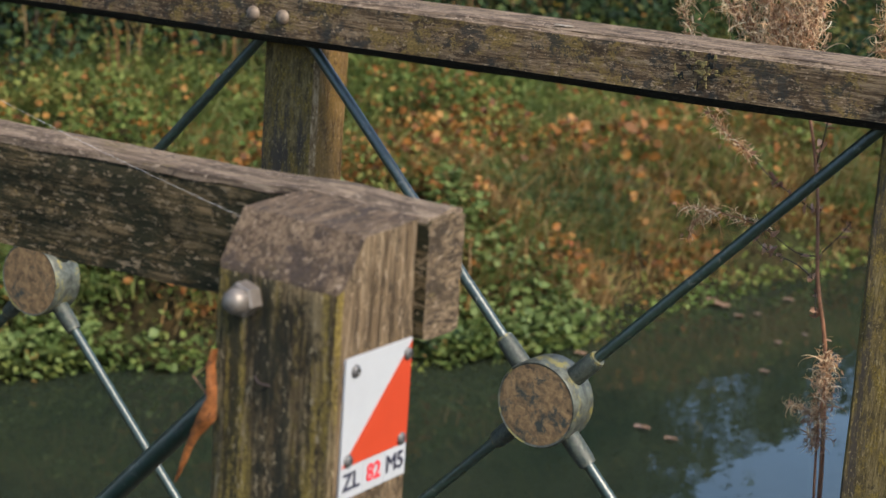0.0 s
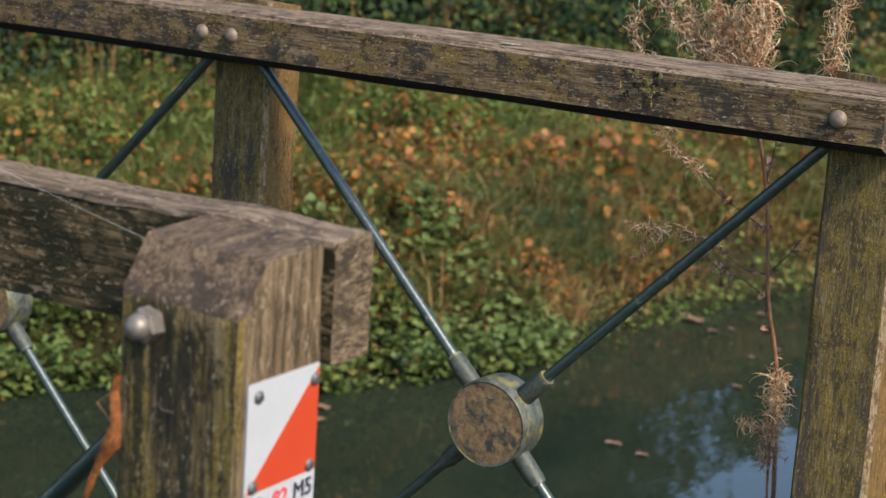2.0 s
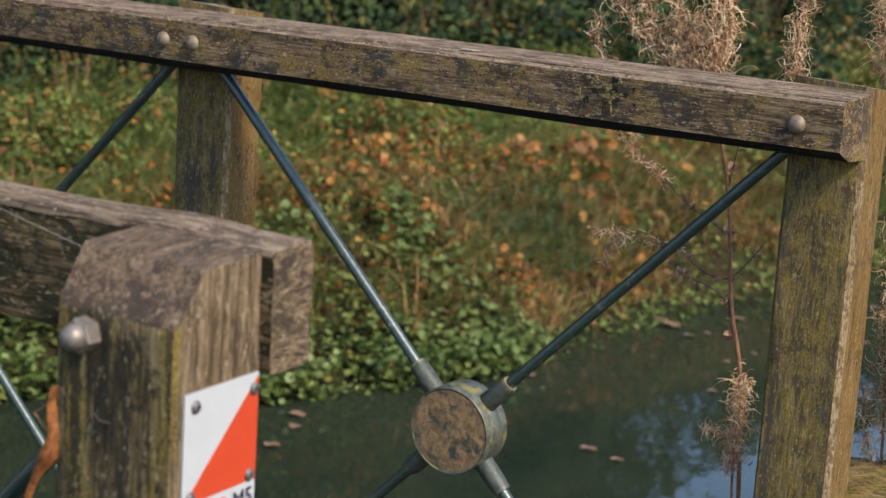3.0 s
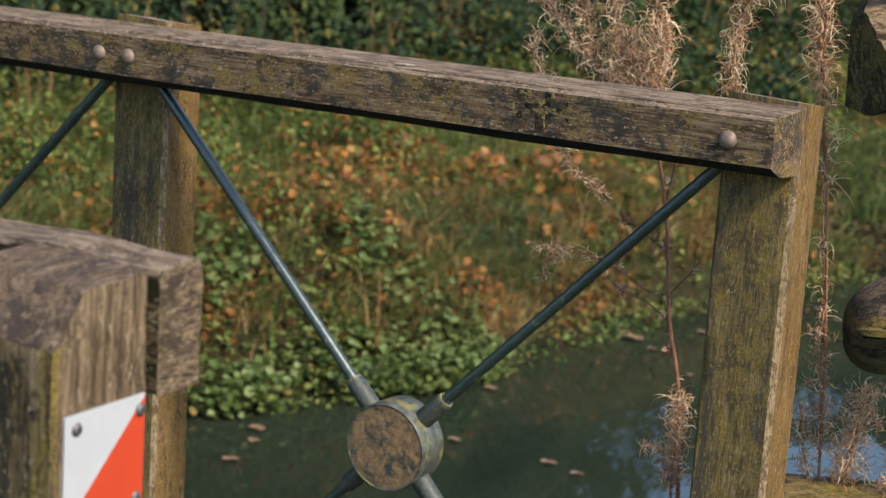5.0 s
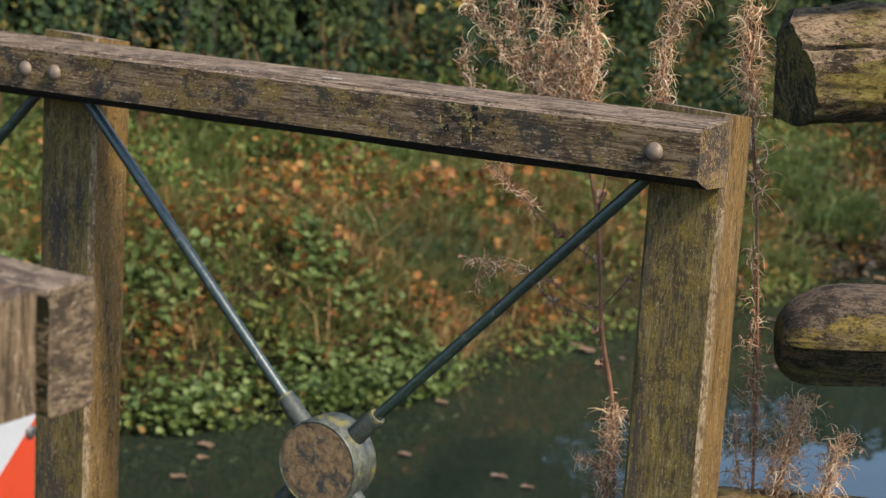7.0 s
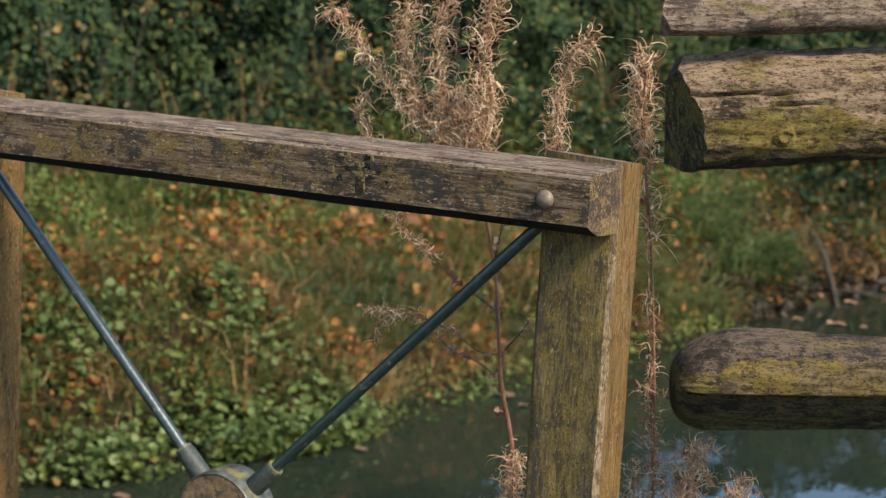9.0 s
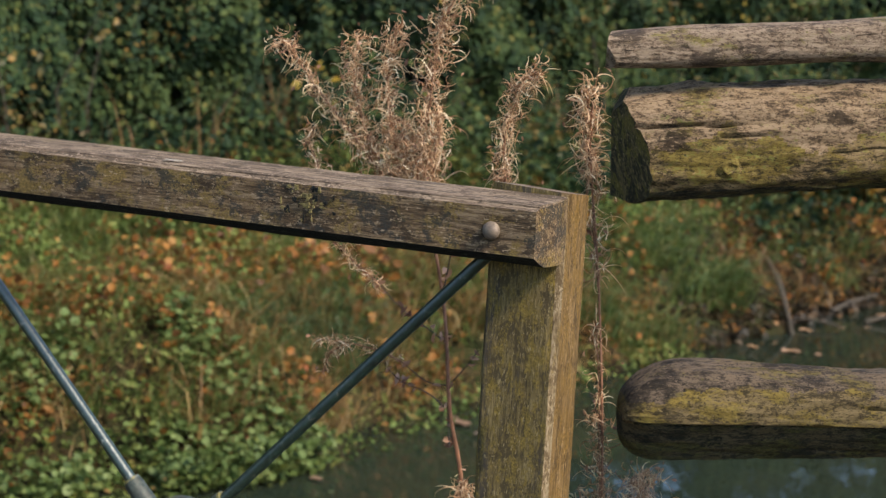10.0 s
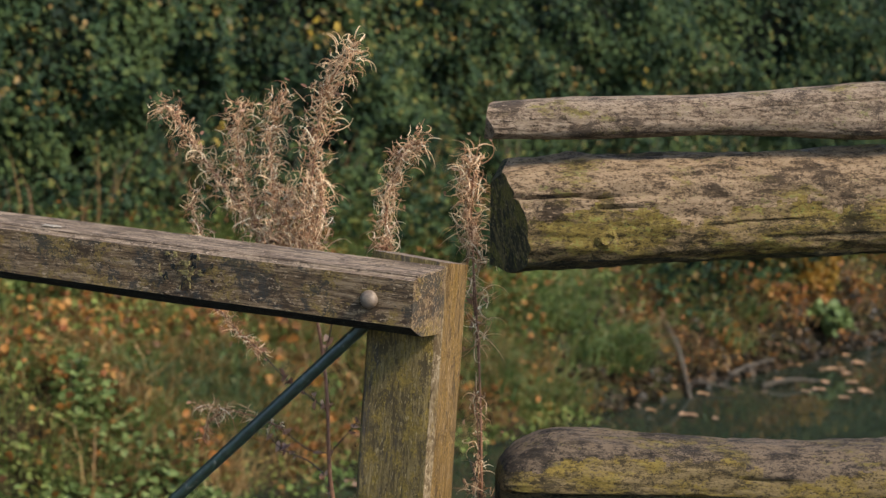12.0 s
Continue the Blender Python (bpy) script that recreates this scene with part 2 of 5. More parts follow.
M_LINE = plain("grey_ink", (0.35, 0.36, 0.38), 0.5, 0, 0.1, 40)
M_DRYLEAF = plain("dry_leaf", (0.34, 0.12, 0.032), 0.6, 0, 0.6, 170, 0.5, (0.075, 0.03, 0.015), 0.54)
M_THREAD = plain("spider_silk", (0.5, 0.48, 0.45), 0.4, 0, 0.05, 40)
M_FLOAT = plain("wet_leaf", (0.17, 0.105, 0.065), 0.4, 0, 0.5, 25)
M_FLOAT_TAN = plain("tan_wet_leaf", (0.32, 0.18, 0.085), 0.4, 0, 0.4, 25)
M_MOSS = plain("lichen_crust", (0.15, 0.115, 0.036), 0.9, 0, 0.6, 300, 1.0, (0.04, 0.035, 0.015), 0.55)
M_PALE = plain("pale_crust", (0.22, 0.185, 0.14), 0.85, 0, 0.35, 200, 0.5)
M_STEM = plain("dry_stem", (0.20, 0.09, 0.045), 0.7, 0, 0.45, 70)
M_DARKSTEM = plain("dark_stem", (0.035, 0.022, 0.016), 0.7, 0, 0.4, 70)
M_CURL = leafy("seed_curl", [(0.0, (0.30, 0.15, 0.08)), (0.35, (0.56, 0.34, 0.19)), (0.7, (0.80, 0.58, 0.36)), (0.9, (0.90, 0.73, 0.49)), (1.0, (0.96, 0.86, 0.66))], 0.6, 0.42, blot=0.0)
M_FLUFF = leafy("dry_pod", [(0.0, (0.16, 0.07, 0.045)), (0.6, (0.32, 0.17, 0.10)), (1.0, (0.48, 0.30, 0.20))], 0.7, 0.3, blot=0.1)
M_HEDGE = leafy("hedge_leaf", [(0.0, (0.008, 0.022, 0.011)), (0.4, (0.018, 0.042, 0.017)), (0.75, (0.038, 0.070, 0.023)), (0.92, (0.080, 0.105, 0.028)), (1.0, (0.16, 0.13, 0.03))], 0.7, 0.25, clump=((0.070, 0.095, 0.024), (0.006, 0.014, 0.008)))
M_HEDGE.node_tree.nodes["Principled BSDF"].inputs["Specular IOR Level"].default_value = 0.15
M_BANK = leafy("bank_leaf", [(0.0, (0.065, 0.092, 0.019)), (0.4, (0.115, 0.165, 0.033)), (0.7, (0.18, 0.23, 0.049)), (0.88, (0.23, 0.265, 0.07)), (0.95, (0.26, 0.175, 0.048)), (1.0, (0.32, 0.15, 0.042))], 0.72, 0.4, clump=((0.20, 0.18, 0.044), (0.078, 0.135, 0.03)))
M_CRESS = leafy("waterside_leaf", [(0.0, (0.055, 0.09, 0.02)), (0.5, (0.115, 0.165, 0.04)), (1.0, (0.20, 0.25, 0.08))], 0.6, 0.3)
M_FALLEN = leafy("fallen_leaf", [(0.0, (0.09, 0.037, 0.012)), (0.3, (0.205, 0.080, 0.016)), (0.65, (0.315, 0.122, 0.020)), (0.9, (0.38, 0.20, 0.047)), (1.0, (0.25, 0.055, 0.025))], 0.6, 0.33)
M_YELLOW = leafy("yellow_leaf", [(0.0, (0.30, 0.19, 0.02)), (1.0, (0.50, 0.36, 0.06))], 0.5, 0.3)
M_ORANGE = leafy("orange_shrub_leaf", [(0.0, (0.05, 0.055, 0.015)), (0.5, (0.125, 0.09, 0.02)), (1.0, (0.26, 0.155, 0.035))], 0.5, 0.3)
M_GRASS = leafy("grass_blade", [(0.0, (0.06, 0.095, 0.022)), (0.6, (0.14, 0.19, 0.044)), (1.0, (0.25, 0.25, 0.08))], 0.5, 0.38)
M_HANG = leafy("long_grass_blade", [(0.0, (0.04, 0.075, 0.018)), (0.5, (0.11, 0.16, 0.04)), (0.85, (0.19, 0.23, 0.065)), (1.0, (0.26, 0.20, 0.07))], 0.5, 0.35)
M_STRAW = leafy("straw_blade", [(0.0, (0.15, 0.075, 0.024)), (0.6, (0.30, 0.175, 0.055)), (1.0, (0.46, 0.33, 0.14))], 0.6, 0.3)
M_SHADE = plain("hedge_shade", (0.007, 0.010, 0.006), 0.95, 0, 0.6, 25, 0.8, (0.016, 0.014, 0.008), 0.55)
M_LITTER = leafy("rotting_leaf", [(0.0, (0.012, 0.010, 0.006)), (0.6, (0.035, 0.024, 0.012)), (0.9, (0.09, 0.05, 0.02)), (1.0, (0.22, 0.10, 0.025))], 0.6, 0.1)
M_RUSH = leafy("rush_blade", [(0.0, (0.03, 0.06, 0.022)), (0.6, (0.06, 0.105, 0.035)), (1.0, (0.13, 0.16, 0.06))], 0.5, 0.3)
M_BROWN = leafy("brown_blade", [(0.0, (0.075, 0.035, 0.014)), (0.6, (0.17, 0.085, 0.03)), (1.0, (0.30, 0.19, 0.08))], 0.6, 0.25)
M_AMBER = leafy("amber_leaf", [(0.0, (0.14, 0.095, 0.018)), (0.4, (0.30, 0.165, 0.025)), (0.8, (0.46, 0.26, 0.035)), (1.0, (0.34, 0.12, 0.02))], 0.55, 0.4)
M_BARK = wood("bark", "z", (0.02, 0.016, 0.011), (0.045, 0.034, 0.023), (0.085, 0.068, 0.048), (0.06, 0.07, 0.03), 0.55)

m, t, b = nodes_of("earth")
M_EARTH = m
n1 = noise_of(t, mapped(t, (3, 3, 3)), 1, 6, 0.65)
n2 = noise_of(t, mapped(t, (28, 28, 28)), 1, 5, 0.7)
c = ramp_of(t, n2, [(0.3, (0.010, 0.008, 0.004)), (0.55, (0.024, 0.017, 0.007)), (0.75, (0.06, 0.034, 0.013))])
c = mix_of(t, ramp_of(t, n1, [(0.45, (0.0,)), (0.62, (0.6,))]), c, (0.03, 0.038, 0.012))
t.links.new(c, b.inputs["Base Color"])
b.inputs["Roughness"].default_value = 0.95
b.inputs["Specular IOR Level"].default_value = 0.1
bump_of(t, b, n2, 0.8, 0.02)

m, t, b = nodes_of("pond_water")
M_WATER = m
c = ramp_of(t, noise_of(t, mapped(t, (1.2, 0.7, 1)), 1, 4, 0.6), [(0.35, (0.010, 0.016, 0.011)), (0.65, (0.019, 0.024, 0.015))])
t.links.new(c, b.inputs["Base Color"])
b.inputs["Roughness"].default_value, b.inputs["IOR"].default_value = 0.015, 1.333
w1 = noise_of(t, mapped(t, (5, 2.2, 1)), 1, 2, 0.5)
w2 = noise_of(t, mapped(t, (22, 9, 1)), 1, 2, 0.5)
bump_of(t, b, mix_of(t, 0.25, w1, w2), 0.075, 0.02)

# ---- mesh helpers ----
ORIGIN = {}


def thing(name, at, label, category, group="", kind=""):
    e = new(name)
    e.location = at
    e.empty_display_size = 0.1
    ORIGIN[e.name] = Vector(at)
    return tagged(e, label, category, group, kind)


def mesh_of(name, bm, material, smooth=40):
    me = bpy.data.meshes.new(name)
    bmesh.ops.recalc_face_normals(bm, faces=bm.faces)
    bm.to_mesh(me)
    bm.free()
    me.materials.append(material)
    for p in me.polygons:
        p.use_smooth = True
    me.set_sharp_from_angle(angle=radians(smooth))
    return me


def part(name, bm, material, parent, label="", smooth=40):
    """Links a bmesh, built in world metres, as one mesh under a thing or part."""
    o = ORIGIN[parent.name]
    bmesh.ops.translate(bm, verts=bm.verts, vec=-o)
    ob = new(name, mesh_of(name, bm, material, smooth))
    ob.parent = parent
    ORIGIN[ob.name] = o
    return tagged(ob, label)


def solid(name, bm, material, at, label, category, group="", kind="", smooth=40):
    """A thing that is one mesh, built in world metres, with its origin at its base."""
    bmesh.ops.translate(bm, verts=bm.verts, vec=-Vector(at))
    ob = new(name, mesh_of(name, bm, material, smooth))
    ob.location = at
    ORIGIN[ob.name] = Vector(at)
    return tagged(ob, label, category, group, kind)


def rings(bm, loops, close=True, caps=True):
    """Skin over a list of closed loops of points."""
    made = [[bm.verts.new(p) for p in loop] for loop in loops]
    n = len(made[0])
    for a, c in zip(made, made[1:]):
        for i in range(n):
            bm.faces.new((a[i], a[(i + 1) % n], c[(i + 1) % n], c[i]))
    if caps:
        for loop in (made[0], made[-1]):
            mid = bm.verts.new(sum((v.co for v in loop), Vector()) / n)
            for i in range(n):
                bm.faces.new((loop[i], loop[(i + 1) % n], mid))
    return bm


def tube(bm, pts, radii, seg=8, caps=True):
    """A round tube along points."""
    pts = [Vector(p) for p in pts]
    if isinstance(radii, (int, float)):
        radii = [radii] * len(pts)
    loops, side = [], None
    for i, p in enumerate(pts):
        d = (pts[min(i + 1, len(pts) - 1)] - pts[max(i - 1, 0)]).normalized()
        if side is None:
            side = d.orthogonal().normalized()
        side = (side - d * side.dot(d)).normalized()
        up = d.cross(side)
        loops.append([p + radii[i] * (math.cos(a) * side + math.sin(a) * up) for a in [2 * math.pi * k / seg for k in range(seg)]])
    return rings(bm, loops, True, caps)


def outline(pts, step=0.012):
    """A closed outline with extra points along its long sides."""
    c = []
    for i, a in enumerate(pts):
        a, d = Vector(a), Vector(pts[(i + 1) % len(pts)])
        k = max(1, round((d - a).length / step))
        c += [a.lerp(d, j / k) for j in range(k)]
    return c


def square(w, h, ch=0.004):
    x, y = w / 2, h / 2
    return outline([(-x + ch, -y), (x - ch, -y), (x, -y + ch), (x, y - ch), (x - ch, y), (-x + ch, y), (-x, y - ch), (-x, -y + ch)])


def beam(p0, axis, length, outline, n, amp=0.0015, seed=0, grain=(4, 40)):
    """A rough-sawn timber along x or z from p0; its outline lies in (y, z) or (x, y)."""
    bm = bmesh.new()
    loops = []
    for i in range(n + 1):
        s = length * i / n
        loop = []
        for q in outline:
            v = Vector((s, q[0], q[1])) if axis == "x" else Vector((q[0], q[1], s))
            g = Vector((s * grain[0], q[0] * grain[1], q[1] * grain[1])) + Vector((seed * 7.3, seed * 3.1, 0))
            d = noise.noise(g) + 0.5 * noise.noise(g * 2.7)
            e = Vector(q).normalized() if len(q) else Vector()
            off = Vector((0, e[0], e[1])) if axis == "x" else Vector((e[0], e[1], 0))
            loop.append(Vector(p0) + v + off * amp * d)
        loops.append(loop)
    return rings(bm, loops)


def cut(bm, at, normal):
    """Saws off what lies beyond a plane and closes the cut."""
    geom = bm.verts[:] + bm.edges[:] + bm.faces[:]
    res = bmesh.ops.bisect_plane(bm, geom=geom, plane_co=at, plane_no=normal, clear_outer=True)
    edges = [g for g in res["geom_cut"] if isinstance(g, bmesh.types.BMEdge)]
    bmesh.ops.holes_fill(bm, edges=edges, sides=0)
    return bm


def dome(bm, at, direction, r, h, seg=14, flange=1.0):
    """A round bolt head."""
    d = Vector(direction).normalized()
    a = d.orthogonal().normalized()
    c = d.cross(a)
    loops = []
    for k in range(6):
        th = math.pi / 2 * k / 5.3
        rr, hh = r * math.cos(th), h * math.sin(th)
        loops.append([Vector(at) + d * hh + rr * (math.cos(x) * a + math.sin(x) * c) for x in [2 * math.pi * j / seg for j in range(seg)]])
    return rings(bm, loops)


def lathe(bm, at, direction, profile, seg=40):
    """Turns (radius, distance along direction) pairs round an axis."""
    d = Vector(direction).normalized()
    a = d.orthogonal().normalized()
    c = d.cross(a)
    return rings(bm, [[Vector(at) + d * h + r * (math.cos(x) * a + math.sin(x) * c) for x in [2 * math.pi * j / seg for j in range(seg)]] for r, h in profile])


LEAF = np.array([(0, 0, 0), (-0.30, 0.28, 0.06), (-0.27, 0.66, 0.05), (0, 1, -0.05), (0.27, 0.66, 0.05), (0.30, 0.28, 0.06)])


def frames_for(normals, rng):
    n = normals / np.linalg.norm(normals, axis=1, keepdims=True)
    r = rng.normal(size=n.shape)
    u = np.cross(n, r)
    u /= np.linalg.norm(u, axis=1, keepdims=True)
    return u, np.cross(n, u), n


def leaf_mesh(name, P, N, size, rng, narrow=1.0):
    """Many small folded leaves in one mesh."""
    u, v, w = frames_for(N, rng)
    k = len(P)
    s = size[:, None, None]
    L = LEAF[None] * s
    verts = P[:, None, :] + L[..., 0:1] * narrow * u[:, None] + (L[..., 1:2] - 0.5 * s) * v[:, None] + L[..., 2:3] * 2.0 * w[:, None]
    base = np.arange(k)[:, None] * 6
    faces = np.concatenate([base + np.array([[0, 3, 2, 1]]), base + np.array([[0, 5, 4, 3]])], 1).reshape(-1, 4)
    return quick_mesh(name, verts.reshape(-1, 3), faces)


def quick_mesh(name, verts, faces):
    me = bpy.data.meshes.new(name)
    me.vertices.add(len(verts))
    me.vertices.foreach_set("co", np.asarray(verts, dtype=np.float32).ravel())
    f = np.asarray(faces, dtype=np.int32)
    me.loops.add(f.size)
    me.loops.foreach_set("vertex_index", f.ravel())
    me.polygons.add(len(f))
    me.polygons.foreach_set("loop_start", np.arange(len(f), dtype=np.int32) * f.shape[1])
    me.update(calc_edges=True)
    me.validate()
    return me


def blades(name, P, height, lean, width, rng):
    """Grass: each blade bends over in four steps."""
    k = len(P)
    ang = rng.uniform(0, 2 * math.pi, k)
    side = np.stack([np.cos(ang), np.sin(ang), np.zeros(k)], 1)
    levels = []
    for i, f in enumerate((0.0, 0.35, 0.7, 1.0)):
        c = P + lean * f * f + np.array([0, 0, 1.0]) * (height * (f - 0.25 * f * f))[:, None]
        wd = (width * (1 - 0.92 * f))[:, None] * side * 0.5
        levels += [c - wd, c + wd]
    verts = np.stack(levels, 1)
    base = np.arange(k)[:, None] * 8
    faces = np.concatenate([base + np.array([[2 * i, 2 * i + 1, 2 * i + 3, 2 * i + 2]]) for i in range(3)], 1).reshape(-1, 4)
    return quick_mesh(name, verts.reshape(-1, 3), faces)


def stuff(name, me, material, label, category, parent=None):
    me.materials.append(material)
    ob = new(name, me)
    if parent:
        ob.parent = parent
        o = ORIGIN[parent.name]
        me.transform(Matrix.Translation(-o))
        ORIGIN[ob.name] = o
        return tagged(ob, label, kind="stuff")
    return tagged(ob, label, category, kind="stuff")

# ---- setting ----
WATER_Z = -0.65
TOE_Y = [-40, 0, 2.2, 2.7, 3.1, 4.0, 5.5, 7.3, 8.3, 10.2, 11.7, 20, 60]
TOE_X = [-6.5, -4.1, -4.0, -3.8, -3.2, -2.75, -2.6, -2.13, -1.97, -1.54, -1.2, 1.5, 12]
RIGHT_Y = [-40, -3, 0.6, 1.0, 1.4, 3, 12, 20, 60]
RIGHT_X = [1.5, -0.45, -0.45, -0.2, 0.6, 1.1, 1.4, 4, 16]
RISE_D = [-3, -0.6, -0.15, 0, 0.25, 0.6, 1.5, 4, 10]
RISE_Z = [-1.1, -0.95, -0.75, -0.66, -0.42, -0.2, -0.08, 0.03, 0.15]


def left_rise(x, y):
    """Metres behind the left water's edge."""
    return np.interp(y, TOE_Y, TOE_X) - x


def ground_z(x, y):
    d = left_rise(x, y)
    e = x - np.interp(y, RIGHT_Y, RIGHT_X)
    d = d + 0.10 * np.sin(3.1 * y + 0.7) + 0.06 * np.sin(7.3 * y + 2 * x)
    z = np.maximum(np.interp(d, RISE_D, RISE_Z), np.interp(e * 1.6, RISE_D, RISE_Z) - 0.02)
    bumps = 0.035 * np.sin(2.3 * x + 1.1 * y) * np.sin(1.7 * y - 0.6 * x) + 0.02 * np.sin(6.1 * x) * np.sin(5.3 * y)
    return z + bumps * (z > -0.5)


core_x, core_y = np.arange(-8, 3.01, 0.12), np.arange(-4, 16.01, 0.12)
far = np.array([0.3, 0.7, 1.3, 2.2, 4, 7, 12, 20, 35, 60, 110, 200, 400, 800])
gx = np.concatenate([-8 - far[::-1], core_x, 3 + far])
gy = np.concatenate([-4 - far[::-1], core_y, 16 + far])
X, Y = np.meshgrid(gx, gy)
Z = ground_z(X, Y)
nx, ny = len(gx), len(gy)
idx = np.arange(nx * ny).reshape(ny, nx)
quads = np.stack([idx[:-1, :-1], idx[:-1, 1:], idx[1:, 1:], idx[1:, :-1]], -1).reshape(-1, 4)
me = quick_mesh("ground", np.stack([X, Y, Z], -1).reshape(-1, 3), quads)
me.materials.append(M_EARTH)
for p in me.polygons:
    p.use_smooth = True
tagged(new("ground", me), "dark earth stream banks with leaf litter", "ground", kind="structure")

bm = bmesh.new()
for x0 in range(-14, 30, 2):
    for y0 in range(-40, 60, 2):
        q = [bm.verts.new((x0 + a, y0 + c, WATER_Z)) for a, c in ((0, 0), (2, 0), (2, 2), (0, 2))]
        bm.faces.new(q)
bmesh.ops.remove_doubles(bm, verts=bm.verts, dist=0.001)
solid("water", bm, M_WATER, (0, 5, WATER_Z), "still dark stream water reflecting trees and sky", "water", kind="structure")

# ---- footbridge ----
PITCH = 0.972
POSTS = [0.011 - PITCH * k for k in range(5)]
RAIL_LEN = 4.1


def iron_brace(parent, x_right, y, z_top, z_mid):
    """One bay: a round hub and four rods that run to the corners."""
    x_left = x_right - PITCH + 0.1
    xm = (x_left + x_right) / 2
    mid = Vector((xm, y, z_mid))
    front = -1 if y > -0.5 else 1
    hub = part("hub", lathe(bmesh.new(), (xm, y - front * 0.030, z_mid), (0, front, 0), [(0.058, 0.0), (0.0625, 0.004), (0.063, 0.03), (0.063, 0.056), (0.061, 0.06), (0.058, 0.0585)]), M_LICHEN, parent, "lichened round iron hub")
    part("hub_face", lathe(bmesh.new(), (xm, y + front * 0.0288, z_mid), (0, front, 0), [(0.0585, -0.002), (0.0585, 0.0005), (0.02, 0.0012), (0.004, 0.0012)]), M_HUB, hub, "rusty flat hub face")
    z_low = 2 * z_mid - z_top
    for ex, ez in ((x_right, z_top), (x_left, z_top), (x_right, z_low), (x_left, z_low)):
        end = Vector((ex, y, ez))
        d = (end - mid).normalized()
        rod = part("rod", tube(bmesh.new(), [mid + d * 0.08, mid.lerp(end, 0.5), end + d * 0.016], 0.0078, 16), M_PAINT, parent, "dark green painted iron rod")
        part("socket", tube(bmesh.new(), [mid + d * 0.056, mid + d * 0.062, mid + d * 0.100, mid + d * 0.106, mid + d * 0.107], [0.0135, 0.0145, 0.0135, 0.0125, 0.0085], 16), M_SOCKET, rod, "worn green socket")
        part("collar", tube(bmesh.new(), [mid + d * 0.1035, mid + d * 0.1095], [0.0128, 0.0118], 16), M_LICHEN, rod)


# Far railing: posts behind, rail in front of them.
far_rail = thing("bridge_railing", (0.011, 0.125, 0), "weathered timber bridge railing with iron cross braces", "railing", "railings of the footbridge")
for k, x in enumerate(POSTS):
    bm = beam((x, 0.125, -0.22), "z", 1.36, outline([(-0.043, -0.05), (0.046, -0.05), (0.053, -0.043), (0.053, 0.028), (0.049, 0.032), (-0.043, 0.032), (-0.047, 0.028), (-0.047, -0.046)]), 60, 0.0018, k)
    top = 1.0915 if k == 0 else 1.0935
    cut(bm, (x, 0.125, top), (0.05, 0.12, 1))
    post = part("post", bm, M_POST_FAR, far_rail, "square timber post stained with ochre algae")
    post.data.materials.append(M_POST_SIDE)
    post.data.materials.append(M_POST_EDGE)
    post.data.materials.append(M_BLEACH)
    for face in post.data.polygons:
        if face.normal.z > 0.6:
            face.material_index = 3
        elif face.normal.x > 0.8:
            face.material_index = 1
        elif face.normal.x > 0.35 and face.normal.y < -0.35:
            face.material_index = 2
bm = beam((0.066 - RAIL_LEN, 0.0375, 1.048), "x", RAIL_LEN, outline([(-0.0375, -0.026), (-0.016, -0.039), (0.0375, -0.039), (0.0375, 0.041), (-0.030, 0.0345), (-0.0375, 0.0305)]), 150, 0.0022, 11)
cut(bm, (0.0565, 0.0, 1.05), (1, -0.24, 0))
handrail = part("handrail", bm, M_RAIL, far_rail, "grey-brown weathered square handrail")
handrail.data.materials.append(M_CRUST_SHADE)
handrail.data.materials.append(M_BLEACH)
# Downward faces take the near-black timber, as painted shade below the rail.
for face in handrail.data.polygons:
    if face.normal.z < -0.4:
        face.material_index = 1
    elif face.normal.z > 0.4:
        face.material_index = 2
for x in (0.0, -0.920, -0.974, -1.92):
    part("bolt", dome(bmesh.new(), (x, -0.0005, 1.05), (0, -1, 0), 0.0115, 0.0085), M_BOLT, handrail, "domed rusty bolt head")

bm = beam((0.065 - 2.9, 0.0378, 1.0895), "x", 2.9, outline([(-0.030, -0.012), (0.0365, -0.004), (0.0362, 0.0012), (0.0, -0.0018), (-0.027, -0.0042), (-0.030, -0.0055)], 0.008), 160, 0.0009, 41, (9, 90))
cut(bm, (0.0555, 0.0, 1.05), (1, -0.24, 0))
part("weathered_top", bm, M_BLEACH, handrail, "bleached grey upper face of the handrail")


def crust(at, normal, rx, ry, seed):
    """A knobbly patch of lichen on a surface."""
    d = Vector(normal)
    a = Vector((1, 0, 0))
    c = d.cross(a)
    bm = bmesh.new()
    loops = []
    for j, f in enumerate((1.0, 0.92, 0.6, 0.2)):
        loops.append([Vector(at) + d * ((0.0, 0.0007, 0.001, 0.0008)[j] + 0.0012 * abs(noise.noise(Vector((q * 2, f * 5, seed)))) * (j > 0)) + (a * rx * math.cos(q) + c * ry * math.sin(q)) * f * (1 + 0.9 * noise.noise(Vector((math.cos(q) * 1.7, math.sin(q) * 1.7, seed)))) for q in [2 * math.pi * i / 22 for i in range(22)]])
    return rings(bm, loops)


patch_rng = random.Random(5)
for k in range(30):
    x, z = -0.258 + patch_rng.gauss(0, 0.020), 1.058 + patch_rng.gauss(0, 0.011)
    part("lichen_patch", crust((x, -0.0012, min(z, 1.074)), (0, -1, 0), patch_rng.uniform(0.001, 0.006), patch_rng.uniform(0.001, 0.0045), k), M_MOSS if k % 3 else M_CRUST_SHADE, handrail, "yellow-green lichen crust")
part("lichen_patch", crust((-0.472, 0.020, 1.0872), (0, 0, 1), 0.013, 0.009, 4), M_PALE, handrail, "pale lichen spot")
for k in range(4):
    iron_brace(far_rail, POSTS[k] - 0.047, 0.062, 1.003, 0.553)

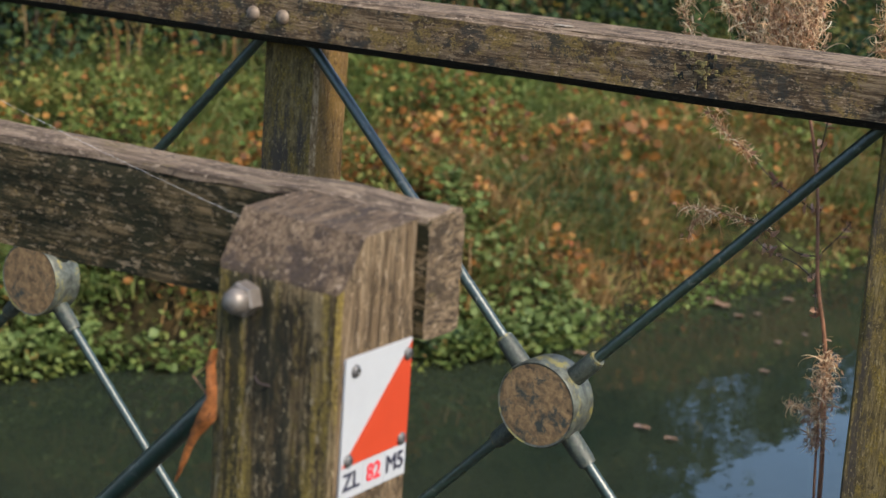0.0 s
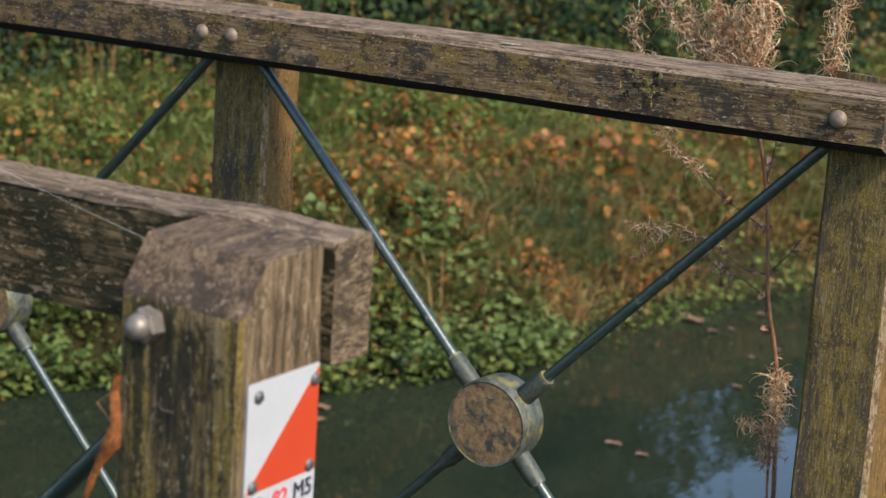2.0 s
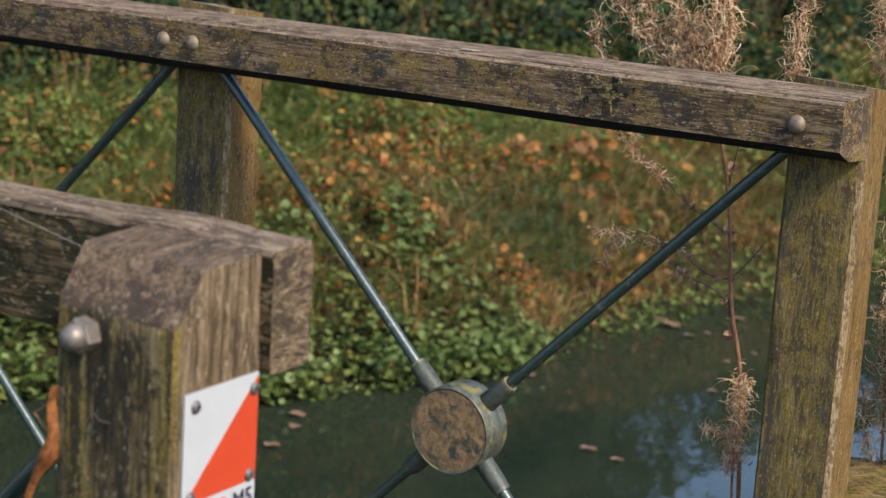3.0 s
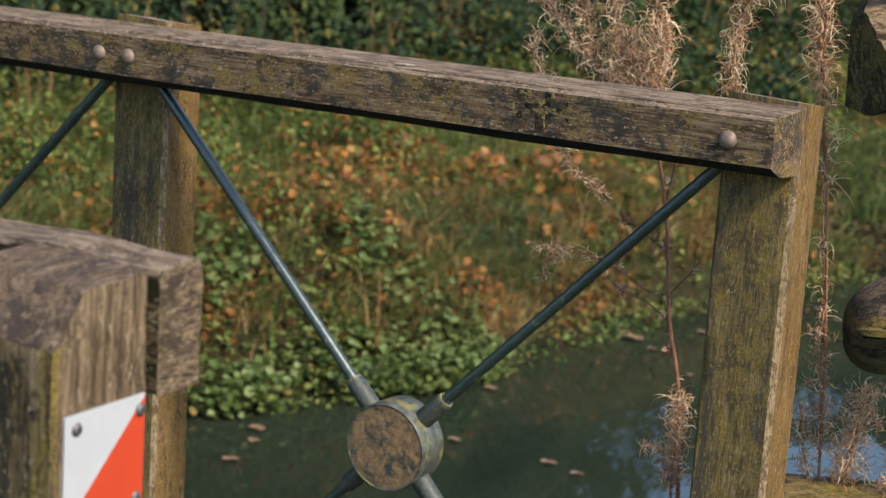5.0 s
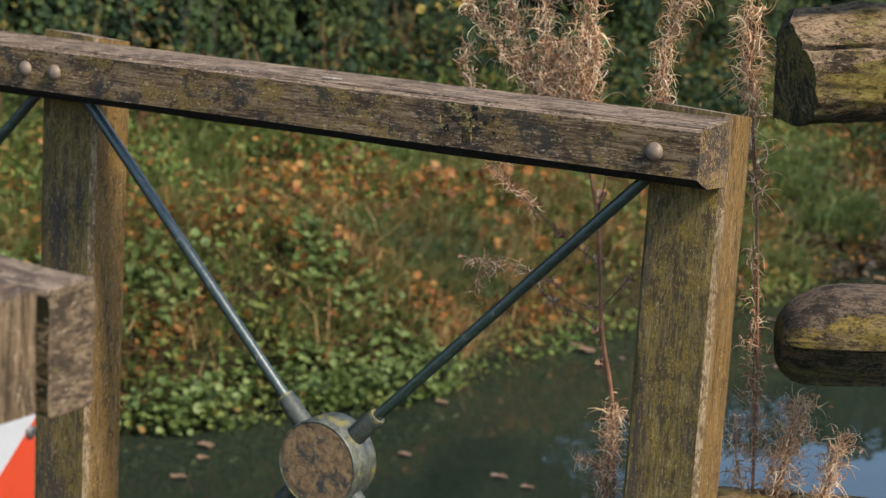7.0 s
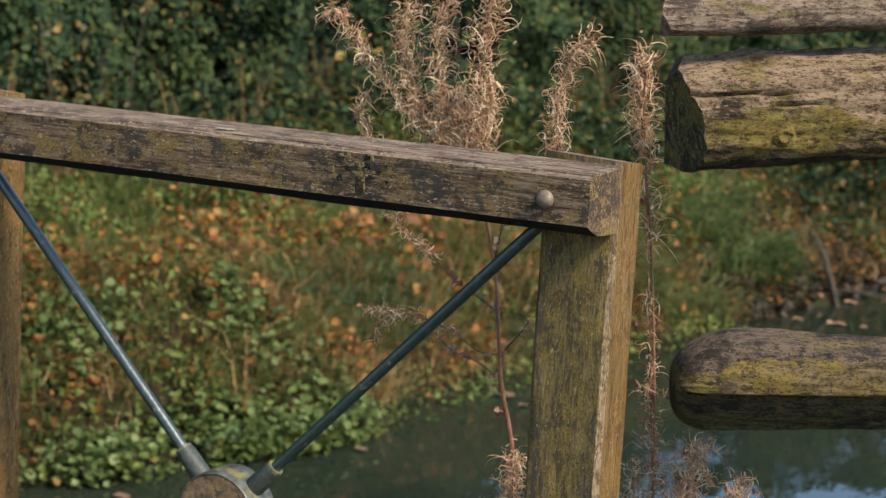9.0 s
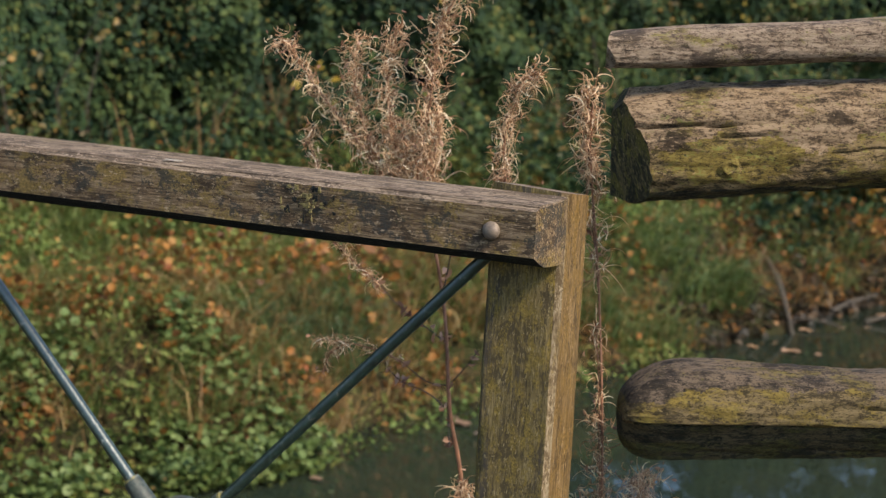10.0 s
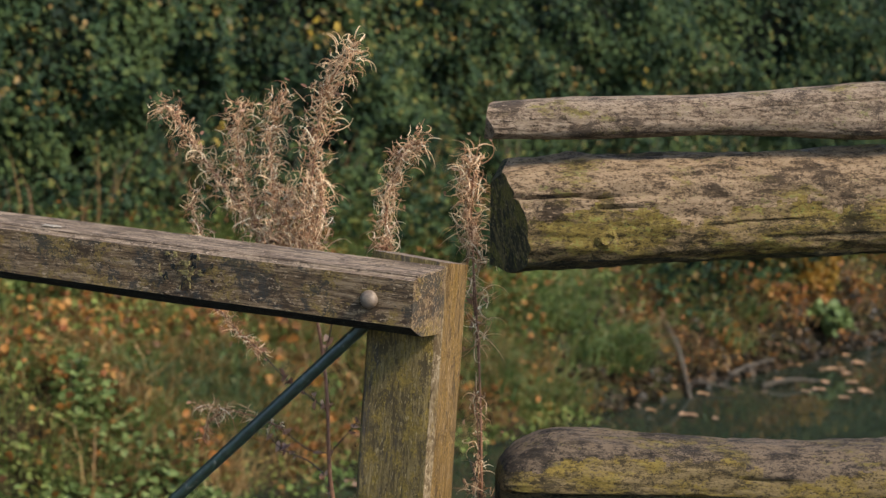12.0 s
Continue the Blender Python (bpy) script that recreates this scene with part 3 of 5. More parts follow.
# Near railing: posts outside, rail behind them.
near_rail = thing("bridge_railing", (0.034, -1.228, 0), "weathered timber bridge railing end with chamfered post", "railing", "railings of the footbridge")
NEAR = [0.034 - PITCH * k for k in range(5)]
for k, x in enumerate(NEAR):
    bm = beam((x, -1.2291, -0.22), "z", 1.36, square(0.098, 0.0878, 0.003), 70, 0.0016, k + 20, (5, 55))
    cut(bm, (x, -1.228, 1.089), (0.03, -0.05, 1))
    cut(bm, (x, -1.2465, 1.0885), (0, -0.036, 0.027))
    post = part("post", bm, M_POST, near_rail, "square timber post with streaked algae")
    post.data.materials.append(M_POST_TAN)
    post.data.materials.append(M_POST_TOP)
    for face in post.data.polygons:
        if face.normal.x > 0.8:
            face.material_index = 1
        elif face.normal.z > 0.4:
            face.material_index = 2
    if k == 0:
        nut = lathe(bmesh.new(), (0.0125, -1.2725, 1.0385), (0, -1, 0), [(0.0115, 0.0), (0.0115, 0.0105), (0.0100, 0.0118)], 6)
        nut = part("nut", nut, M_STEEL, post, "hexagonal steel nut", 20)
        part("nut_cap", lathe(bmesh.new(), (0.0125, -1.2835, 1.0385), (0, -1, 0), [(0.0086, 0.0), (0.0086, 0.003), (0.0078, 0.0070), (0.0058, 0.0098), (0.0030, 0.0112), (0.0008, 0.0115)], 24), M_STEEL, nut, "domed cap of the nut")
bm = beam((0.088 - RAIL_LEN, -1.1605, 1.047), "x", RAIL_LEN, outline([(-0.022, -0.041), (0.022, -0.041), (0.022, 0.040), (0.010, 0.043), (-0.018, 0.040), (-0.022, 0.036)], 0.008), 260, 0.0035, 31, (6, 60))
handrail = part("handrail", bm, M_RAIL_NEAR, near_rail, "dark cracked handrail with a split end")
handrail.data.materials.append(M_SAWN)
for face in handrail.data.polygons:
    if face.normal.x > 0.7:
        face.material_index = 1

# The bleached, split top layer of the near handrail.
bm = bmesh.new()
loops = []
for i in range(121):
    s = i / 120
    x = 0.086 - 1.3 * s
    edge = 0.0022 * noise.noise(Vector((x * 30, 1, 0))) + 0.003 * noise.noise(Vector((x * 9, 2, 0)))
    lift = 0.0012 * noise.noise(Vector((x * 22, 5, 0))) + 0.0035 * math.exp(-((x + 0.01) / 0.035) ** 2)
    y0r, y1r = -1.1825 + edge, -1.1385 - 0.5 * edge
    zt = 1.0905 + lift
    mid = 0.0016 * noise.noise(Vector((x * 40, 8, 0)))
    loops.append([(x, y0r, zt - 0.006 + edge), (x, y0r + 0.001, zt - 0.001), (x, y0r * 0.7 + y1r * 0.3, zt + mid), (x, y0r * 0.35 + y1r * 0.65, zt + 0.001 - mid), (x, y1r, zt), (x, y1r, zt - 0.006)])
part("split_layer", rings(bm, loops), M_BLEACH, near_rail, "bleached splintered top layer of the handrail")
for k in range(4):
    iron_brace(near_rail, NEAR[k] - 0.049, -1.172, 1.003, 0.553)

# Deck, out of sight below the railings.
deck = thing("bridge_deck", (-1.9, -0.55, -0.2), "timber footbridge deck of cross boards", "bridge")
for y in (-1.2, -0.55, 0.10):
    part("beam", beam((-4.6, y, -0.12), "x", 5.0, square(0.1, 0.16, 0.006), 20, 0.002, 50), M_DECK, deck)
bm = beam((0, -0.55, 0.0), "x", 0.14, outline([(-0.62, -0.02), (0.62, -0.02), (0.62, 0.02), (-0.62, 0.02)], 0.1), 2, 0.0)
board = part("board", bm, M_DECK, deck)
for k in range(32):
    b2 = board if k == 0 else board.copy()
    if k:
        scene.collection.objects.link(b2)
    b2.location.x = -4.55 + 0.15 * k

# Orienteering marker on the end post.
marker = thing("orienteering_marker", (0.0855, -1.228, 0.917), "small white and red orienteering marker plate screwed to post", "sign")
px, y0, y1, z0, z1, zs = 0.0838, -1.266, -1.1905, 0.9165, 1.0108, 0.9385


def slab_on_post(pts, x0, x1):
    bm = bmesh.new()
    return rings(bm, [[(x, *p) for p in pts] for x in (x0, x1)])


plate = part("plate", slab_on_post([(y0, z0), (y1, z0), (y1, z1), (y0, z1)], px, px + 0.0016), M_WHITE, marker, "white enamel plate")
part("triangle", slab_on_post([(y0 + 0.0006, zs), (y1 - 0.0003, zs), (y1 - 0.0003, z1 - 0.002)], px + 0.0014, px + 0.0019), M_RED, plate, "orange-red triangle")
for a in (y0 + 0.0255, y0 + 0.0505):
    part("line", slab_on_post([(a, z0 + 0.001), (a + 0.0006, z0 + 0.001), (a + 0.0006, zs - 0.001), (a, zs - 0.001)], px + 0.0014, px + 0.0019), M_LINE, plate)
for y, z in ((-1.2555, 1.0015), (-1.1955, 1.0005), (-1.1975, 0.9425), (-1.2585, 0.9425)):
    s = part("screw", lathe(bmesh.new(), (px + 0.0014, y, z), (1, 0, 0), [(0.0042, 0), (0.0044, 0.0012), (0.0030, 0.0026), (0.0016, 0.0028), (0.0014, 0.0016)], 18), M_SCREW, marker, "steel screw")
for word, y, mat in (("ZL", y0 + 0.0125, M_INK), ("82", y0 + 0.0380, M_INKRED), ("M5", y0 + 0.0625, M_INK)):
    cu = bpy.data.curves.new("lettering", "FONT")
    cu.body, cu.size, cu.align_x, cu.align_y, cu.extrude, cu.offset = word, 0.0165, "CENTER", "CENTER", 0.0002, 0.0
    tmp = new("tmp", cu)
    bpy.context.view_layer.update()
    me = bpy.data.meshes.new_from_object(tmp.evaluated_get(bpy.context.evaluated_depsgraph_get()))
    bpy.data.objects.remove(tmp)
    me.transform(Matrix.Translation((px + 0.0019, y, 0.9275)) @ Matrix(((0, 0, 1, 0), (1, 0, 0, 0), (0, 1, 0, 0), (0, 0, 0, 1))))
    bm = bmesh.new()
    for dy, dz in ((-0.00035, 0), (0.00035, 0), (0, 0.0003), (0, -0.0003)):
        me.transform(Matrix.Translation((0.00002, dy, dz)))
        bm.from_mesh(me)
        me.transform(Matrix.Translation((0, -dy, -dz)))
    part("lettering", bm, mat, plate, "printed characters " + word)

# ---- log fence ----
FANG = radians(27)
FDIR, FN = Vector((math.cos(FANG), math.sin(FANG), 0)), Vector((-math.sin(FANG), math.cos(FANG), 0))
F0 = Vector((0.10, 0.12, 0))


def log_rail(s0, s1, zc, rz, depth, tip, slope, seed, cracks=(), amp=0.006, power=2.4, under=0.0):
    """A rough split log along the fence. rz: half height by length; tip: how the end narrows; cracks: (angle, drift, from, to, depth)."""
    bm = bmesh.new()
    n, m = 250, 150
    loops = []
    for i in range(n + 1):
        f = i / n
        s = s0 + (s1 - s0) * (f ** 1.5)
        e = s - s0
        up, dn, pull = tip(e)
        c = F0 + FDIR * s + FN * depth
        h = rz(e)
        loop = []
        for k in range(m):
            a = 2 * math.pi * k / m
            ca, sa = math.cos(a), math.sin(a)
            q = (abs(ca) ** power + abs(sa) ** power) ** (-1 / power)
            g = Vector((s * 5 + seed, ca * 1.6, sa * 1.6))
            q *= 1 + amp / 0.06 * (0.6 * noise.noise(g) + 0.5 * noise.noise(g * 3.1) + 0.3 * noise.noise(Vector((s * 24, ca * 6, sa * 6))) + 0.22 * noise.noise(Vector((s * 55, ca * 12, sa * 12))) + 0.06 * noise.noise(Vector((s * 16, ca * 30, sa * 30))))
            for ang, drift, e0, e1, dp in cracks:
                if e0 < e < e1:
                    dd = (a - ang - drift * (e - e0) - 0.05 * noise.noise(Vector((s * 25, ang, seed))) + math.pi) % (2 * math.pi) - math.pi
                    fade = min(1, (e - e0) / 0.01, (e1 - e) / 0.03)
                    q *= 1 - dp * fade * math.exp(-(dd / 0.032) ** 2)
            zz = sa * q * h
            zz *= up if zz > 0 else dn
            back = (under * min(0.05, max(0, -0.006 - zz)) + 0.012 * (under > 0) * min(1, max(0, (-0.004 - zz) / 0.003))) * max(0, -ca)
            loop.append(c + FN * (ca * q * depth * pull * 0.95 + back) + Vector((0, 0, zc + slope * e + zz)))
        loops.append(loop)
    return rings(bm, loops)


def soft(e, w, lo):
    f = min(1, max(0, e / w))
    return lo + (1 - lo) * math.sqrt(1 - (1 - f) ** 2)


fence = thing("log_fence", (1.25, 0.72, -0.02), "rustic fence of rough split logs with moss", "fence")
UP = Vector((0, 0, 1))


def sawn(bm, planes):
    """Saws a log's end: (length along the fence, depth, height), then the plane's normal along, across and up."""
    for (s, dp, z), (a, c, u) in planes:
        cut(bm, F0 + FDIR * s + FN * dp + UP * z, FDIR * a + FN * c + UP * u)
    return bm


bm = log_rail(-0.05, 1.6, 1.265, lambda e: 0.0205 + 0.0125 * min(1, max(0, e - 0.05) / 0.45) + 0.003 * math.sin(e * 14), 0.035, lambda e: (1, 1, 1), 0.094, 3.0, ((math.pi - 0.3, -0.8, 0.34, 1.2, 0.06),), 0.004, 3.2)
part("rail", sawn(bm, [((-0.014, 0.0, 1.27), (-1, 0.2, 0.1)), ((0.002, 0.0, 1.255), (-0.8, -0.5, -0.5))]), M_SLAB, fence, "pale thin split slab rail")
bm = log_rail(-0.06, 1.6, 1.141, lambda e: 0.066 + 0.013 * e + 0.003 * math.sin(e * 9), 0.065, lambda e: (1, 1, 1), 0.103, 8.0,
    ((math.pi - 0.42, 0.4, 0.0, 0.23, 0.16), (math.pi - 0.16, 0.9, 0.19, 0.27, 0.07), (math.pi + 0.25, -0.3, 0.33, 0.47, 0.06), (math.pi + 0.5, 0.1, 0.40, 0.62, 0.06)), 0.007, 2.6)
big_log = part("rail", sawn(bm, [((-0.014, 0.0, 1.155), (-1, 0.35, 0.05)), ((0.006, 0.03, 1.195), (-1, 0, 0.7)), ((0.060, 0.0, 1.115), (-0.8, -0.5, -0.3))]), M_LOG, fence, "thick mossy log rail with a cracked end")
big_log.data.materials.append(M_END)
big_log.data.materials.append(M_LOG_WET_SHADE)
big_log.data.materials.append(M_LOG_TAN)
# Lowest faces turn dark: wet wood with underside shade painted in.
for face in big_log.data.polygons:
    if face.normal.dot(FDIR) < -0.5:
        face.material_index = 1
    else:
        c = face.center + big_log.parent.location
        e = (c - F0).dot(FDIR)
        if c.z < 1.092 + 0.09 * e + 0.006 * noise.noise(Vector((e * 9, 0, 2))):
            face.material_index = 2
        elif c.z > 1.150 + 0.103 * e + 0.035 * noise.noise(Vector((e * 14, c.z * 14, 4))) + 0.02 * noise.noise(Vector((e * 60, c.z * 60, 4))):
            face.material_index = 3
kp = F0 + FDIR * 0.150 + FN * 0.0030 + UP * 1.134
loops = []
for rr, hh in ((0.013, -0.003), (0.0100, 0.001), (0.0070, 0.002), (0.0045, 0.0), (0.001, -0.0005)):
    loops.append([kp - FN * hh + (FDIR * math.cos(q) * 1.15 + UP * math.sin(q)) * rr * (1 + 0.5 * noise.noise(Vector((math.cos(q), math.sin(q), rr * 300)))) for q in [2 * math.pi * j / 20 for j in range(20)]])
part("knot", rings(bmesh.new(), loops), M_LOG, big_log, "round branch knot")
low_log = part("rail", log_rail(0.044, 1.6, 0.808, lambda e: 0.062 + 0.005 * math.sin(e * 11 + 1), 0.065, lambda e: (soft(e, 0.10, 0.12), soft(e, 0.05, 0.45), soft(e, 0.05, 0.6)), 0.03, 15.0,
    ((math.pi + 0.10, 0.0, 0.0, 1.6, 0.14), (math.pi - 0.35, 0.2, 0.30, 0.38, 0.07)), 0.006, 2.5, 0.75), M_LOG_LOW, fence, "rounded dark mossy log rail with a long crack")
low_log.data.materials.append(M_LOG_WET_SHADE)
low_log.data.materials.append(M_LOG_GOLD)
# Below the crack: wet dark wood, with the recess's shade painted in.
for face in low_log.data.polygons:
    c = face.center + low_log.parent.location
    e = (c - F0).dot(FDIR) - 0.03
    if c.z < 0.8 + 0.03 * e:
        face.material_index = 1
    elif c.z < 0.836 + 0.03 * e + 0.03 * noise.noise(Vector((e * 8, c.z * 10, 6))) + 0.012 * noise.noise(Vector((e * 60, c.z * 60, 6))):
        face.material_index = 2
part("rail", log_rail(-0.075, 1.6, 0.495, lambda e: 0.066, 0.13, lambda e: (soft(e, 0.09, 0.3), soft(e, 0.05, 0.45), soft(e, 0.05, 0.6)), 0.0, 22.0), M_LOG, fence, "low mossy log rail")
pf = F0 + FDIR * 1.3 + FN * 0.02
part("fence_post", tube(bmesh.new(), [pf + Vector((0, 0, z)) for z in (-0.4, 0.3, 0.9, 1.38, 1.42)], [0.075, 0.07, 0.07, 0.066, 0.045], 20), M_LOG, fence, "round timber fence post")

# ---- caught leaf and spider thread ----
bm = bmesh.new()
LEAF_LINE = [(-0.0087, -1.279, 1.0015), (-0.0114, -1.279, 0.9903), (-0.0105, -1.279, 0.9814), (-0.0094, -1.279, 0.9686), (-0.0129, -1.279, 0.9543), (-0.0222, -1.279, 0.9402), (-0.0274, -1.279, 0.9288), (-0.0321, -1.279, 0.9159), (-0.0373, -1.279, 0.9035)]
LEAF_WIDE = [0.0022, 0.0030, 0.0036, 0.0034, 0.0060, 0.0034, 0.0026, 0.0022, 0.0006]
prev = None
for i in range(41):
    f = i / 40 * (len(LEAF_LINE) - 1)
    k = min(int(f), len(LEAF_LINE) - 2)
    p = Vector(LEAF_LINE[k]).lerp(Vector(LEAF_LINE[k + 1]), f - k)
    w = LEAF_WIDE[k] + (LEAF_WIDE[k + 1] - LEAF_WIDE[k]) * (f - k)
    turn = 0.67 + 0.45 * math.sin(f * 0.9) + 0.3 * noise.noise(Vector((f * 2, 3, 0)))
    d = Vector((math.cos(turn), math.sin(turn), 0.25 * math.sin(f)))
    row = []
    for q in (-1, -0.5, 0, 0.5, 1):
        ragged = 1 + 0.3 * noise.noise(Vector((f * 5, q * 3, 1))) * abs(q)
        row.append(bm.verts.new(p + d * w * q * ragged + Vector((0.3, -0.9, 0)) * w * (0.55 * (1 - q * q) + 0.25 * noise.noise(Vector((f * 4, q * 2, 7))))))
    if prev:
        for a in range(4):
            bm.faces.new((prev[a], prev[a + 1], row[a + 1], row[a]))
    prev = row
bmesh.ops.solidify(bm, geom=bm.faces[:], thickness=0.0005)
solid("dry_leaf", bm, M_DRYLEAF, (-0.02, -1.274, 0.95), "curled orange-brown dead leaf caught on the post", "leaf")
bm = tube(bmesh.new(), [Vector((-0.45, -1.20, 1.165)).lerp(Vector((-0.020, -1.187, 1.058)), i / 12) - Vector((0, 0, 0.006 * math.sin(math.pi * i / 12))) for i in range(13)], 0.0001, 5)
solid("spider_thread", bm, M_THREAD, (-0.02, -1.187, 1.058), "thin pale spider thread on the handrail", "cobweb")
solid("twig", tube(bmesh.new(), [(-0.015, -1.279, 0.9876), (-0.026, -1.279, 0.9799), (-0.0117, -1.279, 0.9677)], 0.0006, 6), M_STEM, (-0.015, -1.279, 0.9876), "thin bent twig hanging beside the dead leaf", "twig")
solid("twig", tube(bmesh.new(), ([(0.020, -1.2735, 0.988), (0.026, -1.2765, 0.985), (0.033, -1.2735, 0.984)]), 0.0008, 6), M_DARKSTEM, (0.02, -1.2735, 0.985), "tiny dark twig stuck on the post", "twig")

# ---- dead willowherb behind the far railing ----
rng = np.random.default_rng(7)


def curls(name, path, count, spread, size, seed, droop=0.12):
    """Curled dry seed pods along a stem: thin tapering threads, each an arc of its own."""
    r = np.random.default_rng(seed)
    path = np.array(path, float)
    seglen = np.r_[0, np.cumsum(np.linalg.norm(np.diff(path, axis=0), axis=1))]
    verts, faces = [], []
    steps = 7
    for c in range(int(count * 2.7)):
        f = r.uniform(0, seglen[-1])
        p = np.array([np.interp(f, seglen, path[:, k]) for k in range(3)])
        k = min(np.searchsorted(seglen, f, side="right"), len(path) - 1)
        d = path[k] - path[k - 1]
        d /= np.linalg.norm(d)
        out = np.cross(d, r.normal(size=3))
        out /= np.linalg.norm(out)
        side = np.cross(d, out)
        long = r.uniform() < 0.22
        reach = size * (r.uniform(2.2, 4.4) if long else r.uniform(0.9, 2.5))
        turn = (r.uniform(0.8, 2.6) if long else r.uniform(0.5, 3.0)) * r.choice([-1, 1])
        rad = reach / abs(turn)
        wander = 1.25 * spread * r.uniform(0.0, 1.0) ** 1.5
        p = p + out * wander * 0.5 + d * r.normal() * 0.004
        axis = out * r.uniform(-0.3, 0.9) + side * r.normal() * 0.9 + d * r.normal() * 0.4
        axis /= np.linalg.norm(axis)
        a = out * r.uniform(0.3, 1.0) + d * r.uniform(0.2, 1.3)
        a -= axis * a.dot(axis)
        a /= np.linalg.norm(a) + 1e-9
        bvec = np.cross(axis, a)
        th = r.uniform(0.0005, 0.0011) * (size / 0.012) ** 0.3
        ring0 = len(verts)
        for i in range(steps + 1):
            u = i / steps
            ang = turn * u
            rr = rad * (1 - 0.25 * u)
            q = p + a * math.sin(ang) * rr + bvec * (1 - math.cos(ang)) * rr + axis * 0.25 * reach * u + np.array([0, 0, -droop * u * reach])
            tang = a * math.cos(ang) + bvec * math.sin(ang)
            nrm = np.cross(axis, tang)
            w = th * (1 - 0.8 * u)
            verts += [q + nrm * w, q - nrm * w * 0.5 + axis * w, q - nrm * w * 0.5 - axis * w]
        for i in range(steps):
            o = ring0 + 3 * i
            for j in range(3):
                faces.append((o + j, o + (j + 1) % 3, o + 3 + (j + 1) % 3, o + 3 + j))
    return quick_mesh(name, verts, faces)


def pods(name, path, count, size, seed, spread=0.012):
    r = np.random.default_rng(seed)
    path = np.array(path, float)
    k = r.integers(0, len(path) - 1, count)
    f = r.uniform(0, 1, count)[:, None]
    P = path[k] * (1 - f) + path[k + 1] * f + r.normal(size=(count, 3)) * spread * 0.6
    return leaf_mesh(name, P, r.normal(size=(count, 3)), size * r.uniform(0.5, 1.2, count), r, 0.7)


def bend(pts, per=4):
    """Smooth points along a few given ones."""
    pts = [Vector(p) for p in pts]
    out = []
    for i in range(len(pts) - 1):
        p0, p1, p2, p3 = pts[max(i - 1, 0)], pts[i], pts[i + 1], pts[min(i + 2, len(pts) - 1)]
        for j in range(per):
            s = j / per
            out.append(0.5 * ((2 * p1) + (p2 - p0) * s + (2 * p0 - 5 * p1 + 4 * p2 - p3) * s * s + (3 * p1 - p0 - 3 * p2 + p3) * s ** 3))
    return out + [pts[-1]]


def willowherb(at, stem, plumes, label, seed, sprigs=(), r0=0.0042):
    plant = thing("willowherb_plant", at, label, "dead plant", "dead willowherb by the railing")
    pts = bend(stem)
    part("stem", tube(bmesh.new(), pts, [r0 * (1 - 0.55 * i / len(pts)) for i in range(len(pts))], 8), M_STEM, plant, "reddish brown dry stem")
    for k, (path, count, spread, size) in enumerate(plumes):
        q = bend(path)
        part("branch", tube(bmesh.new(), q, [0.0016 * (1 - 0.6 * i / len(q)) for i in range(len(q))], 6), M_STEM, plant)
        stuff("seed_plume", curls("seed_plume", q, count, spread, size, seed + k), M_CURL, "plume of curled beige seed pods", "", plant)
        stuff("dry_husk", pods("dry_husk", q, max(6, count // 9), 0.010, seed + 50 + k, spread), M_FLUFF, "brown dry husks", "", plant)
    for k, (path, leaves) in enumerate(sprigs):
        q = bend(path)
        part("sprig", tube(bmesh.new(), q, [0.0011 * (1 - 0.5 * i / len(q)) for i in range(len(q))], 6), M_DARKSTEM, plant)
        if leaves:
            stuff("leaf_spray", pods("leaf_spray", q, leaves, 0.019, seed + 90 + k, 0.006), M_FLUFF, "withered brown leaves", "", plant)
    return plant


